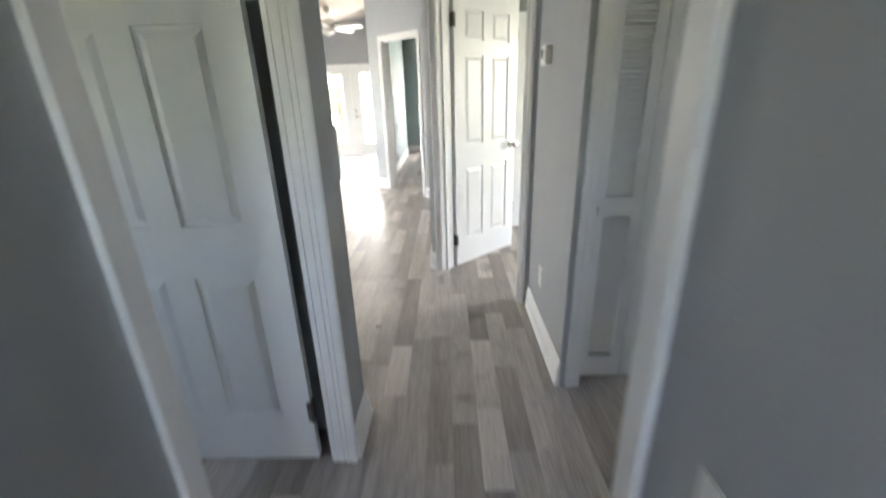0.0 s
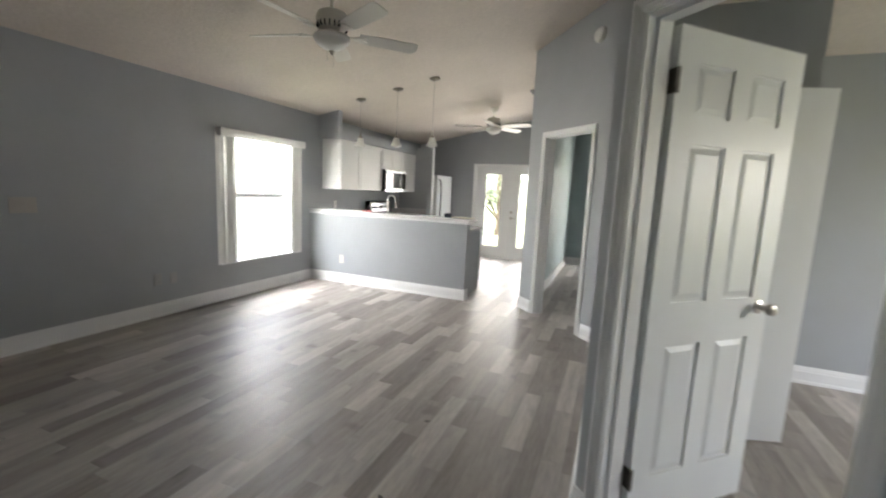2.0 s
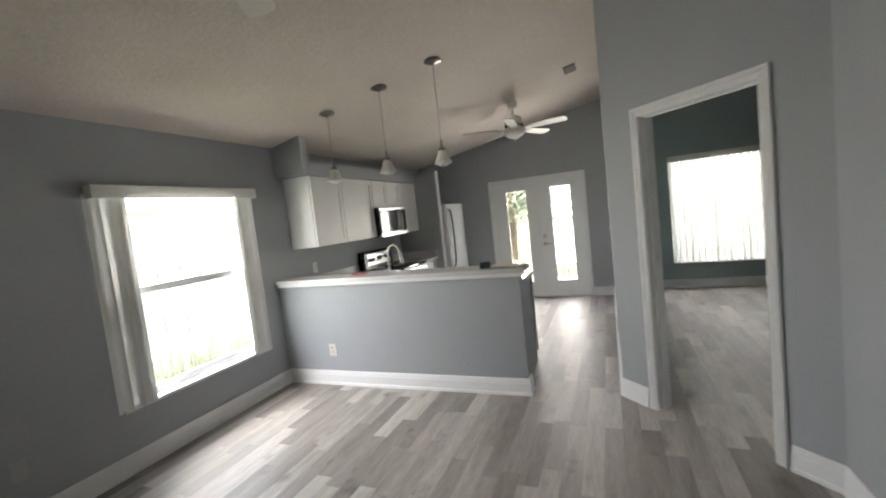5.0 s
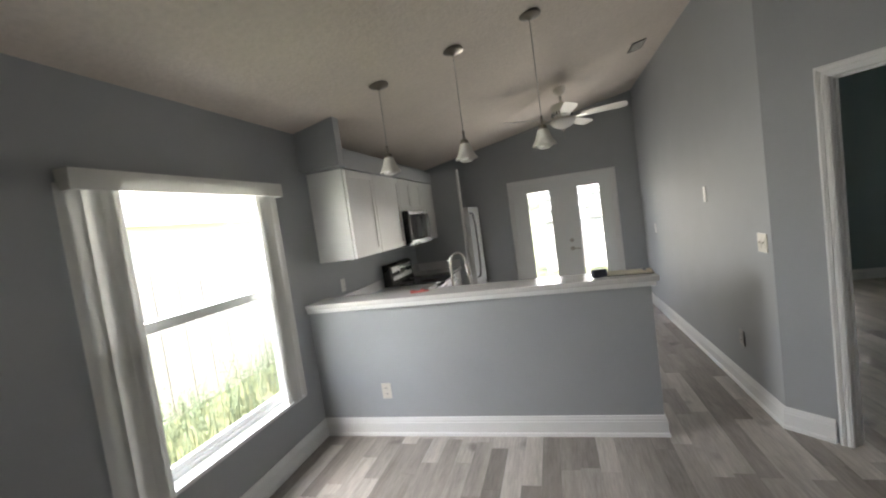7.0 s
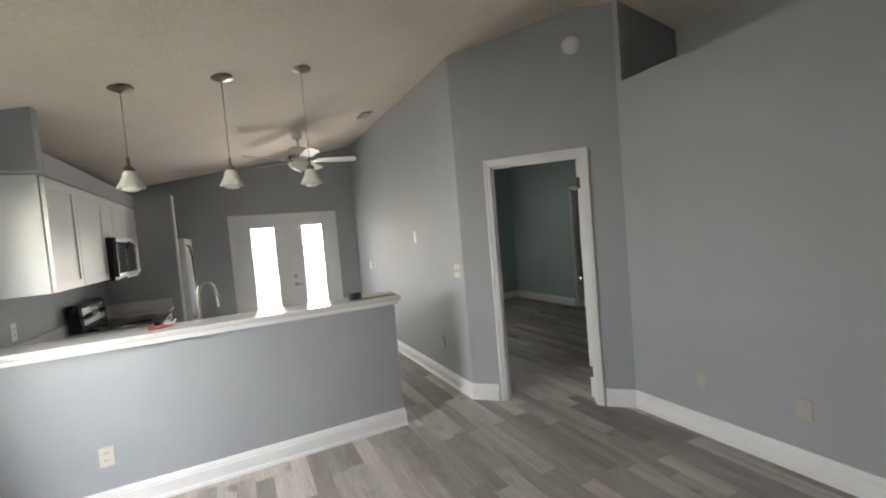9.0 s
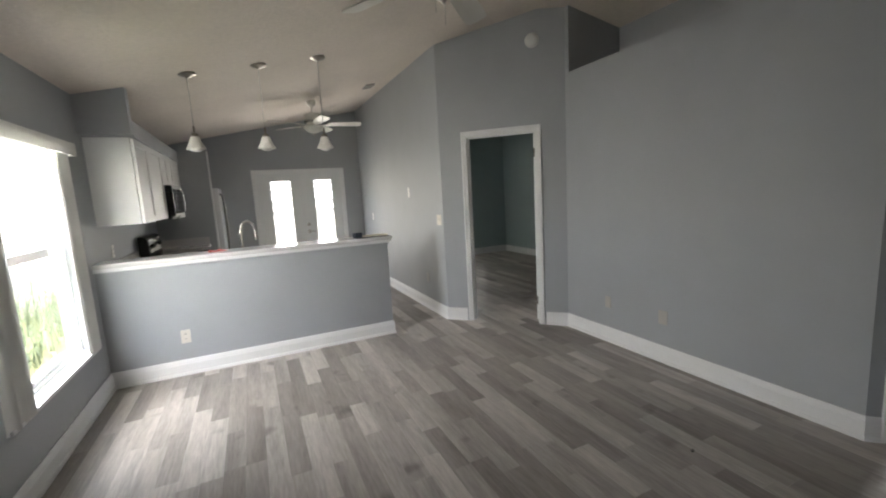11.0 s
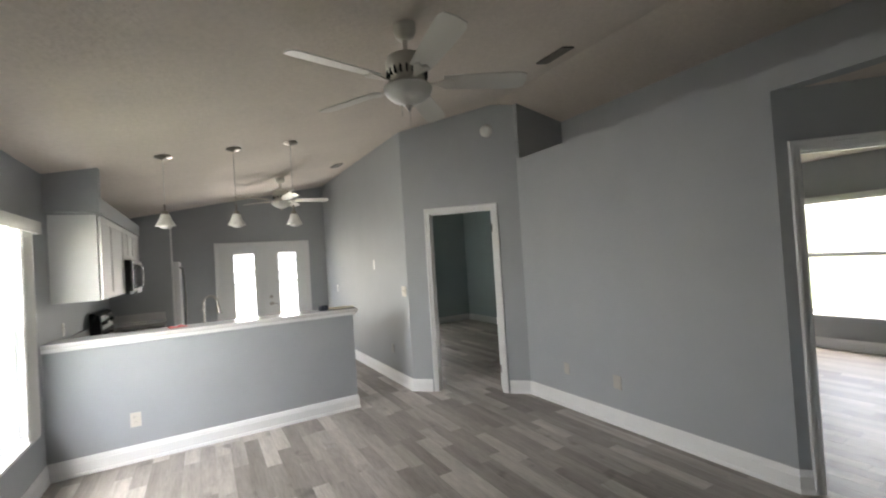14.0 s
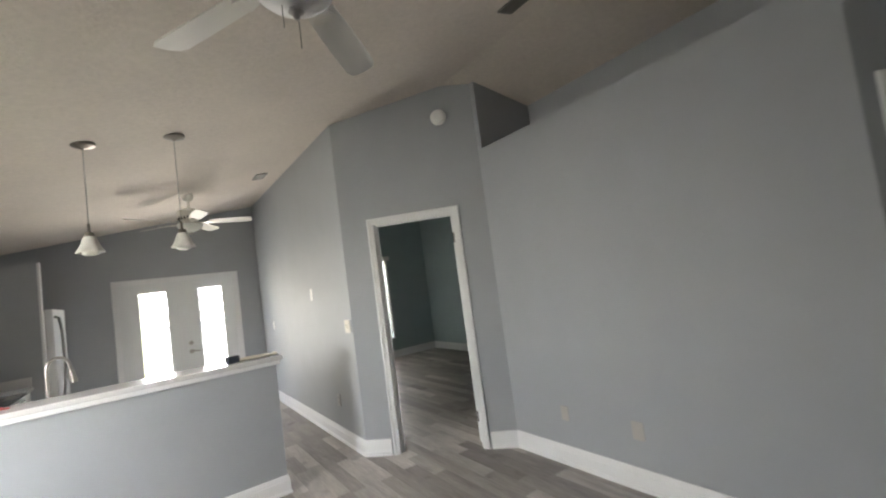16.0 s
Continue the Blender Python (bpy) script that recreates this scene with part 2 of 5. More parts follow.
def lathe(bm, profile, seg=32, m=Matrix.Identity(4), wave=None):
    """Turn (radius, height) points about z; wave(angle, height share) scales the radius."""
    rings = []
    for i, (r, z) in enumerate(profile):
        ring = []
        for k in range(seg):
            a = 2 * math.pi * k / seg
            s = r * (wave(a, i / (len(profile) - 1)) if wave else 1)
            ring.append(bm.verts.new(m @ Vector((s * math.cos(a), s * math.sin(a), z))))
        rings.append(ring)
    for r0, r1 in zip(rings, rings[1:]):
        for k in range(seg):
            bm.faces.new((r0[k], r0[(k + 1) % seg], r1[(k + 1) % seg], r1[k]))
    for ring in (rings[0][::-1], rings[-1]):
        bm.faces.new(ring)
    return bm


def pipe(bm, points, r, seg=12):
    """A round pipe along points."""
    pts = [Vector(p) for p in points]
    rings, side = [], None
    for i, p in enumerate(pts):
        d = (pts[min(i + 1, len(pts) - 1)] - pts[max(i - 1, 0)]).normalized()
        if side is None:
            side = d.orthogonal().normalized()
        side = (side - d * side.dot(d)).normalized()
        up = d.cross(side)
        rings.append([bm.verts.new(p + r * (math.cos(t) * side + math.sin(t) * up)) for t in (2 * math.pi * k / seg for k in range(seg))])
    for r0, r1 in zip(rings, rings[1:]):
        for k in range(seg):
            bm.faces.new((r0[k], r0[(k + 1) % seg], r1[(k + 1) % seg], r1[k]))
    bm.faces.new(rings[0][::-1]), bm.faces.new(rings[-1])
    return bm


def sweep(bm, profile, stations):
    """Join copies of a closed profile: stations is a list of functions from a profile point to a place."""
    rings = [[bm.verts.new(f(p)) for p in profile] for f in stations]
    n = len(profile)
    for r0, r1 in zip(rings, rings[1:]):
        for k in range(n):
            bm.faces.new((r0[k], r0[(k + 1) % n], r1[(k + 1) % n], r1[k]))
    bm.faces.new(rings[0][::-1]), bm.faces.new(rings[-1])
    return bm


def prism(bm, outline, z0, z1):
    lo, hi = [bm.verts.new((x, y, z0)) for x, y in outline], [bm.verts.new((x, y, z1)) for x, y in outline]
    n = len(outline)
    for k in range(n):
        bm.faces.new((lo[k], lo[(k + 1) % n], hi[(k + 1) % n], hi[k]))
    bm.faces.new(lo[::-1]), bm.faces.new(hi)
    return bm


def mesh_of(name, bm, mat, smooth=False):
    bmesh.ops.recalc_face_normals(bm, faces=bm.faces)
    me = bpy.data.meshes.new(name)
    bm.to_mesh(me), bm.free()
    me.materials.append(mat)
    if smooth:
        me.shade_smooth()
        me.set_sharp_from_angle(angle=radians(38))
    return me


def part(name, bm, mat, parent=None, label="", smooth=False):
    ob = new(name, mesh_of(name, bm, mat, smooth))
    ob.parent = parent
    if label:
        ob["label"] = label
    return ob


def thing(name, m, label, category, group="", kind=""):
    ob = new(name)
    ob.empty_display_size = 0.1
    ob.matrix_world = m
    return tagged(ob, label, category, group, kind)


def structure(name, bm, mat, label="", category="wall"):
    return tagged(part(name, bm, mat), label, category, kind="structure")


def plan(p, q):
    """The frame of a wall from p to q on the plan: x along it, y out of its back, z up."""
    d = Vector((q[0] - p[0], q[1] - p[1]))
    return Matrix.Translation((p[0], p[1], 0)) @ Matrix.Rotation(math.atan2(d.y, d.x), 4, "Z"), d.length


def wall(name, p, q, thick, top, label, openings=(), mat=None, bottom=0.0):
    """A wall whose face runs from p to q, with its back to the left of that way; openings are (u0, u1, z0, z1)."""
    m, length = plan(p, q)
    us = sorted({0.0, length, *(v for o in openings for v in o[:2])})
    zs = sorted({bottom, top, *(v for o in openings for v in o[2:])})
    bm = bmesh.new()
    grid = {(i, j, k): bm.verts.new((u, y, z)) for i, u in enumerate(us) for j, z in enumerate(zs) for k, y in enumerate((0.0, thick))}

    def solid(i, j):
        if not (0 <= i < len(us) - 1 and 0 <= j < len(zs) - 1):
            return False
        u, z = (us[i] + us[i + 1]) / 2, (zs[j] + zs[j + 1]) / 2
        return not any(o[0] < u < o[1] and o[2] < z < o[3] for o in openings)

    for i in range(len(us) - 1):
        for j in range(len(zs) - 1):
            if not solid(i, j):
                continue
            for k in (0, 1):
                bm.faces.new([grid[c] for c in ((i, j, k), (i + 1, j, k), (i + 1, j + 1, k), (i, j + 1, k))])
            for di, dj, p0, p1 in ((-1, 0, (i, j), (i, j + 1)), (1, 0, (i + 1, j), (i + 1, j + 1)), (0, -1, (i, j), (i + 1, j)), (0, 1, (i, j + 1), (i + 1, j + 1))):
                if not solid(i + di, j + dj):
                    bm.faces.new([grid[c] for c in ((*p0, 0), (*p1, 0), (*p1, 1), (*p0, 1))])
    for v in [v for v in bm.verts if not v.link_faces]:
        bm.verts.remove(v)
    ob = structure(name, bm, mat or PAINT, label, "wall")
    ob.matrix_world = m
    return ob


BASE_PROFILE = [(0, 0), (-0.024, 0), (-0.022, 0.018), (-0.016, 0.026), (-0.016, 0.098), (-0.0125, 0.104), (-0.0125, 0.114), (-0.009, 0.122), (-0.006, 0.136), (0, 0.138)]


def baseboard(p, q, start=0.0, end=0.0, label="white moulded baseboard along the foot of the wall"):
    """start, end: mitre, as metres along the wall for each metre out of it."""
    m, length = plan(p, q)
    bm = sweep(bmesh.new(), BASE_PROFILE, [lambda a: Vector((a[0] * start, a[0], a[1])), lambda a: Vector((length - a[0] * end, a[0], a[1]))])
    ob = structure("baseboard", bm, TRIM, label, "baseboard")
    ob.matrix_world = m
    return ob


CASING = [(0.004, 0), (0.004, -0.010), (0.012, -0.013), (0.0135, -0.009), (0.0155, -0.009), (0.017, -0.012), (0.030, -0.013), (0.0315, -0.0095), (0.0335, -0.0095), (0.035, -0.0145), (0.042, -0.018), (0.0435, -0.0145), (0.0455, -0.0145), (0.047, -0.019), (0.056, -0.019), (0.061, -0.016), (0.062, 0)]


def door_frame(name, m, w, h, thick, label, width=1.0, both=True):
    """Jambs, head, stops and casings round an opening w wide and h high; x across, y through the wall."""
    t = 0.018
    ob = thing(name, m, label, "door frame", kind="structure")
    bm = boxes((-w / 2, -w / 2 + t, -0.001, thick + 0.001, 0, h), (w / 2 - t, w / 2, -0.001, thick + 0.001, 0, h), (-w / 2 + t, w / 2 - t, -0.001, thick + 0.001, h - t, h))
    part("jamb", bm, TRIM, ob)
    s0, s1 = thick * 0.35, thick * 0.35 + 0.035
    if thick > 0.05:
        part("stop", boxes((-w / 2 + t, -w / 2 + t + 0.011, s0, s1, 0, h - t), (w / 2 - t - 0.011, w / 2 - t, s0, s1, 0, h - t), (-w / 2 + t + 0.011, w / 2 - t - 0.011, s0, s1, h - t - 0.011, h - t)), TRIM, ob)
    for side in (0, 1) if both else (0,):
        f = (lambda a: a) if side == 0 else (lambda a: thick - a)
        k = w / 2 - t
        hh = h - t
        bm = sweep(bmesh.new(), CASING, [
            lambda a: Vector((-k - a[0] * width, f(a[1]), 0)), lambda a: Vector((-k - a[0] * width, f(a[1]), hh + a[0] * width)),
            lambda a: Vector((k + a[0] * width, f(a[1]), hh + a[0] * width)), lambda a: Vector((k + a[0] * width, f(a[1]), 0))])
        part("casing", bm, TRIM, ob)
    return ob


def panel_door(name, m, w, h, label, knob=True, hinges=(0.23, 1.83), hinge_side=-1, group="", rows=((0.225, 0.805), (0.985, 1.61), (1.715, 1.905))):
    """Six-panel leaf. Hinge edge at x=0, leaf towards +x, thickness along +y."""
    t = 0.035
    ob = thing(name, m, label, "door", group)
    stile, mull = 0.11, 0.10
    pw = (w - 2 * stile - mull) / 2
    cols = ((stile, stile + pw), (stile + pw + mull, w - stile))
    bm = boxes((0.002, w - 0.002, 0.010, t - 0.010, 0.012, h - 0.002))
    xs = (0, cols[0][0], cols[0][1], cols[1][0], cols[1][1], w)
    for a, b in ((0, 1), (2, 3), (4, 5)):
        box(bm, xs[a], xs[b], 0, t, 0.01, h)
    zs = (0.01, rows[0][0], rows[0][1], rows[1][0], rows[1][1], rows[2][0], rows[2][1], h)
    for c0, c1 in cols:
        for i in (0, 2, 4, 6):
            box(bm, c0, c1, 0, t, zs[i], zs[i + 1])
    part("leaf", bm, DOOR_WHITE, ob)
    for z0, z1 in rows:
        for c0, c1 in cols:
            pb = bmesh.new()
            for face, back in ((0.0025, 0.0105), (t - 0.0025, t - 0.0105)):
                lo = [pb.verts.new((x, back, z)) for x, z in ((c0, z0), (c1, z0), (c1, z1), (c0, z1))]
                g, k = 0.010, 0.034
                li = [pb.verts.new((x, back, z)) for x, z in ((c0 + g, z0 + g), (c1 - g, z0 + g), (c1 - g, z1 - g), (c0 + g, z1 - g))]
                hi = [pb.verts.new((x, face, z)) for x, z in ((c0 + k, z0 + k), (c1 - k, z0 + k), (c1 - k, z1 - k), (c0 + k, z1 - k))]
                for j in range(4):
                    pb.faces.new((lo[j], lo[(j + 1) % 4], li[(j + 1) % 4], li[j]))
                    pb.faces.new((li[j], li[(j + 1) % 4], hi[(j + 1) % 4], hi[j]))
                pb.faces.new(hi)
            part("panel", pb, DOOR_WHITE, ob)
    for z in hinges:
        hb = tube(bmesh.new(), (-0.004, -0.004 if hinge_side < 0 else t + 0.004, z - 0.045), (-0.004, -0.004 if hinge_side < 0 else t + 0.004, z + 0.045), 0.008)
        box(hb, -0.004, -0.0005, 0.0, t, z - 0.045, z + 0.045)
        box(hb, 0.0, 0.014, *((-0.003, -0.0005) if hinge_side < 0 else (t + 0.0005, t + 0.003)), z - 0.045, z + 0.045)
        part("hinge", hb, DARK_METAL, ob, "dark aged metal hinge")
    if knob:
        for s, y0 in ((-1, 0.0), (1, t)):
            kb = lathe(bmesh.new(), [(0.031, 0), (0.031, 0.006), (0.013, 0.012), (0.012, 0.034), (0.022, 0.042), (0.028, 0.054), (0.024, 0.068), (0.006, 0.073)], 24,
                       Matrix.Translation((w - 0.065, y0, 0.94)) @ Matrix.Rotation(radians(90 if s < 0 else -90), 4, "X"))
            part("knob", kb, NICKEL, ob, "satin nickel door knob", True)
    return ob

# ---- the plan ----
XL, YS, XK, XR = -2.25, 2.54, 0.91, 1.86      # window wall, south wall, kitchen wall, plant-ledge wall
YP, YF = 7.435, 11.15                          # bar wall, patio wall
DEN_Y, DEN_X, BED_X = 11.5, 4.35, 6.0
HALL_E, HALL_W = 2.30, 1.45                     # hall walls at the start of the walk
RIDGE_X, RIDGE_Z, SLOPE = 1.68, 3.183, 0.198
LEDGE, HALL_TOP = 2.547, 2.41
ROOT = math.sqrt(0.5)
DG_A, DG_B = (XK, 8.44 - XK), (XR, 8.44 - XR)  # angled wall of the den
AG_A, AG_B = (XR, 6.10 - XR), (2.53, 3.57)     # angled wall of the bedroom


def roof_z(x):
    return RIDGE_Z - SLOPE * abs(x - RIDGE_X)


# ---- ceilings ----
for nm, xa, xb in (("ceiling_living", XL - 0.2, RIDGE_X), ("ceiling_east", RIDGE_X, 2.70)):
    cb = bmesh.new()
    low = [cb.verts.new((x, y, roof_z(x))) for x, y in ((xa, 2.2), (xb, 2.2), (xb, 11.35), (xa, 11.35))]
    high = [cb.verts.new((v.co.x, v.co.y, v.co.z + 0.12)) for v in low]
    cb.faces.new(low), cb.faces.new(high)
    for k in range(4):
        cb.faces.new((low[k], low[(k + 1) % 4], high[(k + 1) % 4], high[k]))
    structure(nm, cb, CEILING, "white knockdown-textured sloping ceiling", "ceiling")
structure("ceiling_hall", boxes((1.20, 4.7, -0.4, YS - 0.11, HALL_TOP, LEDGE - 0.01), (-0.8, 1.20, 0.4, YS - 0.11, HALL_TOP, LEDGE - 0.01), (2.601, 4.7, YS - 0.11, 2.595, HALL_TOP, LEDGE - 0.01), (XR + 0.12, 2.60, YS - 0.11, 4.30, HALL_TOP, LEDGE - 0.01)), CEILING, "white textured flat ceiling over the hall", "ceiling")
structure("ceiling_bedroom", boxes((2.60, 6.2, 2.6, 6.5, 2.505, 2.54), (XR + 0.12, 2.60, 4.30, 6.5, 2.505, 2.535)), CEILING, "white textured bedroom ceiling", "ceiling")
structure("ceiling_den", prism(bmesh.new(), [(XK + 0.05, 7.62), (2.0, 6.62), (DEN_X + 0.15, 6.62), (DEN_X + 0.15, DEN_Y + 0.15), (XK + 0.05, DEN_Y + 0.15)], 2.93, 2.97), CEILING, "white textured den ceiling", "ceiling")
structure("plant_ledge", boxes((XR + 0.004, 2.53, 2.2, 6.53, LEDGE - 0.008, LEDGE)), PAINT, "grey painted plant ledge above the wall", "ledge")

# ---- walls ----
wall("wall_window", (XL, YS - 0.2), (XL, 11.3), 0.16, 2.55, "blue-grey painted wall with a tall window", [(5.90 - YS + 0.2, 7.18 - YS + 0.2, 0.44, 1.95)])
wall("wall_south", (1.615, YS), (XL - 0.16, YS), 0.08, 3.3, "blue-grey painted end wall of the living room")
structure("wall_closet_jamb", boxes((1.535, 1.615, 2.322, YS - 0.081, 0, HALL_TOP), (-0.6, 0.70, 2.322, YS - 0.081, 0, HALL_TOP), (0.70, 1.535, 2.322, YS - 0.081, 2.07, HALL_TOP)), PAINT, "grey painted sides of the hall closet")
structure("wall_south_header", boxes((1.616, 2.7, YS - 0.11, YS, HALL_TOP, 3.3)), PAINT, "grey painted wall over the hall opening")
wall("wall_patio", (XL, YF), (XK + 0.12, YF), 0.18, 3.3, "grey painted kitchen end wall with patio doors", [(-0.925 - XL, 0.555 - XL, 0.0, 1.965)])
wall("wall_kitchen", (XK, 11.3), (XK, 7.53), 0.12, 3.3, "grey painted wall beside the kitchen")
DEN_DOOR_U = math.hypot(1.389 - XK, 7.051 - DG_A[1])
wall("wall_angled_den", DG_A, DG_B, 0.12, 3.4, "grey painted angled wall with a doorway and ridge above", [(DEN_DOOR_U - 0.38, DEN_DOOR_U + 0.38, 0, 2.05)])
wall("wall_ledge", DG_B, AG_A, 0.12, LEDGE - 0.008, "plain grey painted wall below the plant ledge")
structure("wall_ledge_header", boxes((XR, XR + 0.12, YS, AG_A[1], HALL_TOP, LEDGE - 0.008)), PAINT, "grey painted band over the hall opening")
BED_DOOR = (2.2075, 3.8925)
BED_DOOR_U = math.hypot(BED_DOOR[0] - AG_A[0], BED_DOOR[1] - AG_A[1])
wall("wall_angled_bedroom", AG_A, AG_B, 0.12, HALL_TOP + 0.02, "grey painted angled wall round the bedroom doorway", [(BED_DOOR_U - 0.38, BED_DOOR_U + 0.38, 0, 2.05)])
structure("wall_recess_back", boxes((2.53, 2.66, 2.2, 6.53, LEDGE - 0.05, 3.4)), PAINT, "grey painted back of the plant ledge recess")
structure("wall_recess_side", boxes((XR + 0.002, 2.66, 6.531, 6.62, 2.45, 3.4)), PAINT, "grey painted end of the plant ledge recess")
# hall
wall("wall_hall_east", (2.53, 3.57), (2.53, 2.84), 0.12, HALL_TOP + 0.02, "blue-grey painted hall wall with a thermostat")
wall("wall_closet_left", (-0.7, 2.30), (1.615, 2.30), 0.02, HALL_TOP + 0.02, "blue-grey painted hall wall round a closet door", [(0.73 + 0.7, 1.537 + 0.7, 0, 2.06)])
wall("wall_linen", (2.53, 2.72), (3.20, 2.72), 0.12, HALL_TOP + 0.02, "grey painted wall round the louvred closet", [(0.08, 0.54, 0, 2.06)])
wall("wall_linen_back", (2.65, 3.3), (3.20, 3.3), 0.05, HALL_TOP + 0.02, "grey painted back of the linen closet")
wall("wall_linen_side", (3.20, 3.35), (3.20, 2.72), -0.06, HALL_TOP + 0.02, "grey painted side of the linen closet")
wall("wall_hall_near_east", (HALL_E, 1.57), (HALL_E, -0.4), 0.12, HALL_TOP + 0.02, "blue-grey painted hall wall with a light switch")
wall("wall_hall_near_west", (HALL_W, -0.4), (HALL_W, 1.71), 0.12, HALL_TOP + 0.02, "dark blue-grey painted hall wall")
# unseen opening, added so sky light reaches the near hall walls
wall("wall_hall_end", (2.65, -0.3), (1.2, -0.3), 0.1, HALL_TOP + 0.02, "blue-grey painted hall end wall with an added sky opening", [(0.84, 1.14, 1.3, 1.9)])
wall("wall_side_hall", (1.33, 0.6), (-0.7, 0.6), 0.1, HALL_TOP + 0.02, "blue-grey painted side hall wall")
# opening added to let the side hall fill and sky in
wall("wall_side_hall_end", (-0.6, 0.5), (-0.6, 2.32), 0.1, HALL_TOP + 0.02, "blue-grey painted side hall end with an added light opening", [(0.50, 0.98, 1.05, 1.75)])
wall("wall_bath_north", (3.26, 3.45), (4.6, 3.45), 0.1, HALL_TOP + 0.02, "blue-grey painted bathroom wall")
# opening made up for the bathroom fill lamp
wall("wall_bath_east", (4.6, 3.55), (4.6, 1.0), 0.1, HALL_TOP + 0.02, "blue-grey painted bathroom side wall with an added light opening", [(1.90, 2.20, 1.5, 1.9)])
wall("wall_bath_south", (4.6, 1.1), (2.40, 1.1), 0.1, HALL_TOP + 0.02, "blue-grey painted bathroom front wall")
# bedroom
wall("wall_bedroom_east", (BED_X, 6.55), (BED_X, 2.6), 0.16, 2.52, "blue-grey painted bedroom wall with a window", [(6.55 - 5.62, 6.55 - 4.40, 0.44, 1.98)])
wall("wall_bedroom_north", (XR + 0.12, 6.50), (BED_X, 6.50), 0.1, 2.52, "blue-grey painted bedroom wall")
wall("wall_bedroom_south", (BED_X, 3.56), (2.6, 3.56), 0.1, 2.52, "blue-grey painted bedroom wall")
wall("wall_bedroom_closet", (2.86, 5.44), (2.86, 6.50), 0.08, 2.505, "pale blue-grey painted bedroom closet side")
wall("wall_bedroom_closet_front", (XR + 0.12, 5.36), (2.86, 5.36), 0.08, 2.505, "pale blue-grey painted bedroom closet front")
# den
wall("wall_den_north", (XK + 0.12, DEN_Y), (DEN_X, DEN_Y), 0.16, 2.95, "teal-grey painted den wall with a wide window", [(1.85 - XK - 0.12, 3.40 - XK - 0.12, 0.40, 2.0)], PAINT_DEN)
wall("wall_den_east", (DEN_X, DEN_Y + 0.1), (DEN_X, 6.6), 0.12, 2.95, "teal-grey painted den wall with a closet doorway", [(1.84, 2.60, 0, 2.05)], PAINT_DEN)
structure("wall_den_closet", boxes((DEN_X + 0.12, DEN_X + 0.9, 10.05, 10.12, 0, 2.5), (DEN_X + 0.12, DEN_X + 0.9, 8.45, 8.52, 0, 2.5), (DEN_X + 0.9, DEN_X + 0.97, 8.45, 10.12, 0, 2.5), (DEN_X + 0.12, DEN_X + 0.9, 8.52, 10.05, 2.43, 2.5)), PAINT_DEN, "teal-grey painted inside of the den closet")
structure("wall_den_west", boxes((XK + 0.12, XK + 0.135, 7.60, DEN_Y, 0, 2.94)), PAINT_DEN, "teal-grey painted den side wall")
structure("wall_den_south", boxes((2.0, DEN_X, 6.62, 6.66, 0, 2.94)), PAINT_DEN, "teal-grey painted den south wall")

# ---- bar wall between living room and kitchen ----
structure("wall_bar", boxes((XL, 0.205, YP, YP + 0.125, 0, 1.005)), PAINT, "half-height blue-grey painted bar wall", "half wall")
bar = thing("bar_top", pose(-1.0, YP, 1.005), "pale laminate bar top with a white moulding, on the half wall", "bar top")
part("slab", boxes((XL + 1.0 + 0.002, 1.25, -0.045, 0.27, 0.010, 0.045), bevel=0.006), COUNTER, bar)
part("moulding", boxes((XL + 1.0 + 0.002, 1.232, -0.028, -0.001, -0.022, 0.010), (1.206, 1.232, -0.001, 0.15, -0.022, 0.010), bevel=0.003), TRIM, bar, "white painted moulding")

# ---- trim ----
B = baseboard
B((XL, YS), (XL, YP), 0, -1)
B((XL, YP), (0.205, YP), -1, 1)
B((0.205, YP), (0.205, YP + 0.125), 1, 0)
B((XK, 11.15), (XK, DG_A[1]), 0, 0.4142)
dgo = 0.44
p0 = Vector(DG_A)
dv = (Vector(DG_B) - p0).normalized()
B(DG_A, p0 + dv * (DEN_DOOR_U - dgo), 0.4142, 0)
B(p0 + dv * (DEN_DOOR_U + dgo), DG_B, 0, -0.4142)
B(DG_B, AG_A, -0.4142, 0.4142)
a0, av = Vector(AG_A), (Vector(AG_B) - Vector(AG_A)).normalized()
B(a0, a0 + av * (BED_DOOR_U - 0.426), 0.4142, 0)
B((2.53, 3.55), (2.53, 2.72))
B((1.615, 2.30), (1.615, YS), 0, 1)
B((1.615, YS), (XL, YS), 1, 0)
B((0.60, YF), (XK, YF))
B((-1.40, YF), (-0.985, YF))
B((XK + 0.135, DEN_Y), (DEN_X, DEN_Y), -1, -1)
B((DEN_X, DEN_Y), (DEN_X, 9.83), -1, 0)
B((DEN_X, 8.92), (DEN_X, 6.66))
B((XK + 0.135, 7.62), (XK + 0.135, DEN_Y), 0, -1)
B((BED_X, 6.50), (BED_X, 3.56), -1, -1)
B((2.94, 6.50), (BED_X, 6.50), 0, -1)
B((2.86, 5.36), (2.86, 6.50))
B((HALL_E, 1.51), (HALL_E, -0.3))
B((HALL_W, -0.3), (HALL_W, 1.65))
B((3.26, 3.45), (4.6, 3.45))

# ---- doors and frames ----
dgm = Matrix.Translation((1.389, 7.051, 0)) @ Matrix.Rotation(radians(-45), 4, "Z")
door_frame("door_frame_den", dgm, 0.76, 2.05, 0.12, "white moulded door frame in the angled den wall")
agm = Matrix.Translation((*BED_DOOR, 0)) @ Matrix.Rotation(radians(-45), 4, "Z")
door_frame("door_frame_bedroom", agm, 0.76, 2.05, 0.12, "white moulded door frame in the angled bedroom wall")
panel_door("panel_door", agm @ pose(-0.344, 0.148, 0, 0, 0, 88), 0.71, 2.025, "white six-panel door standing open into the bedroom")
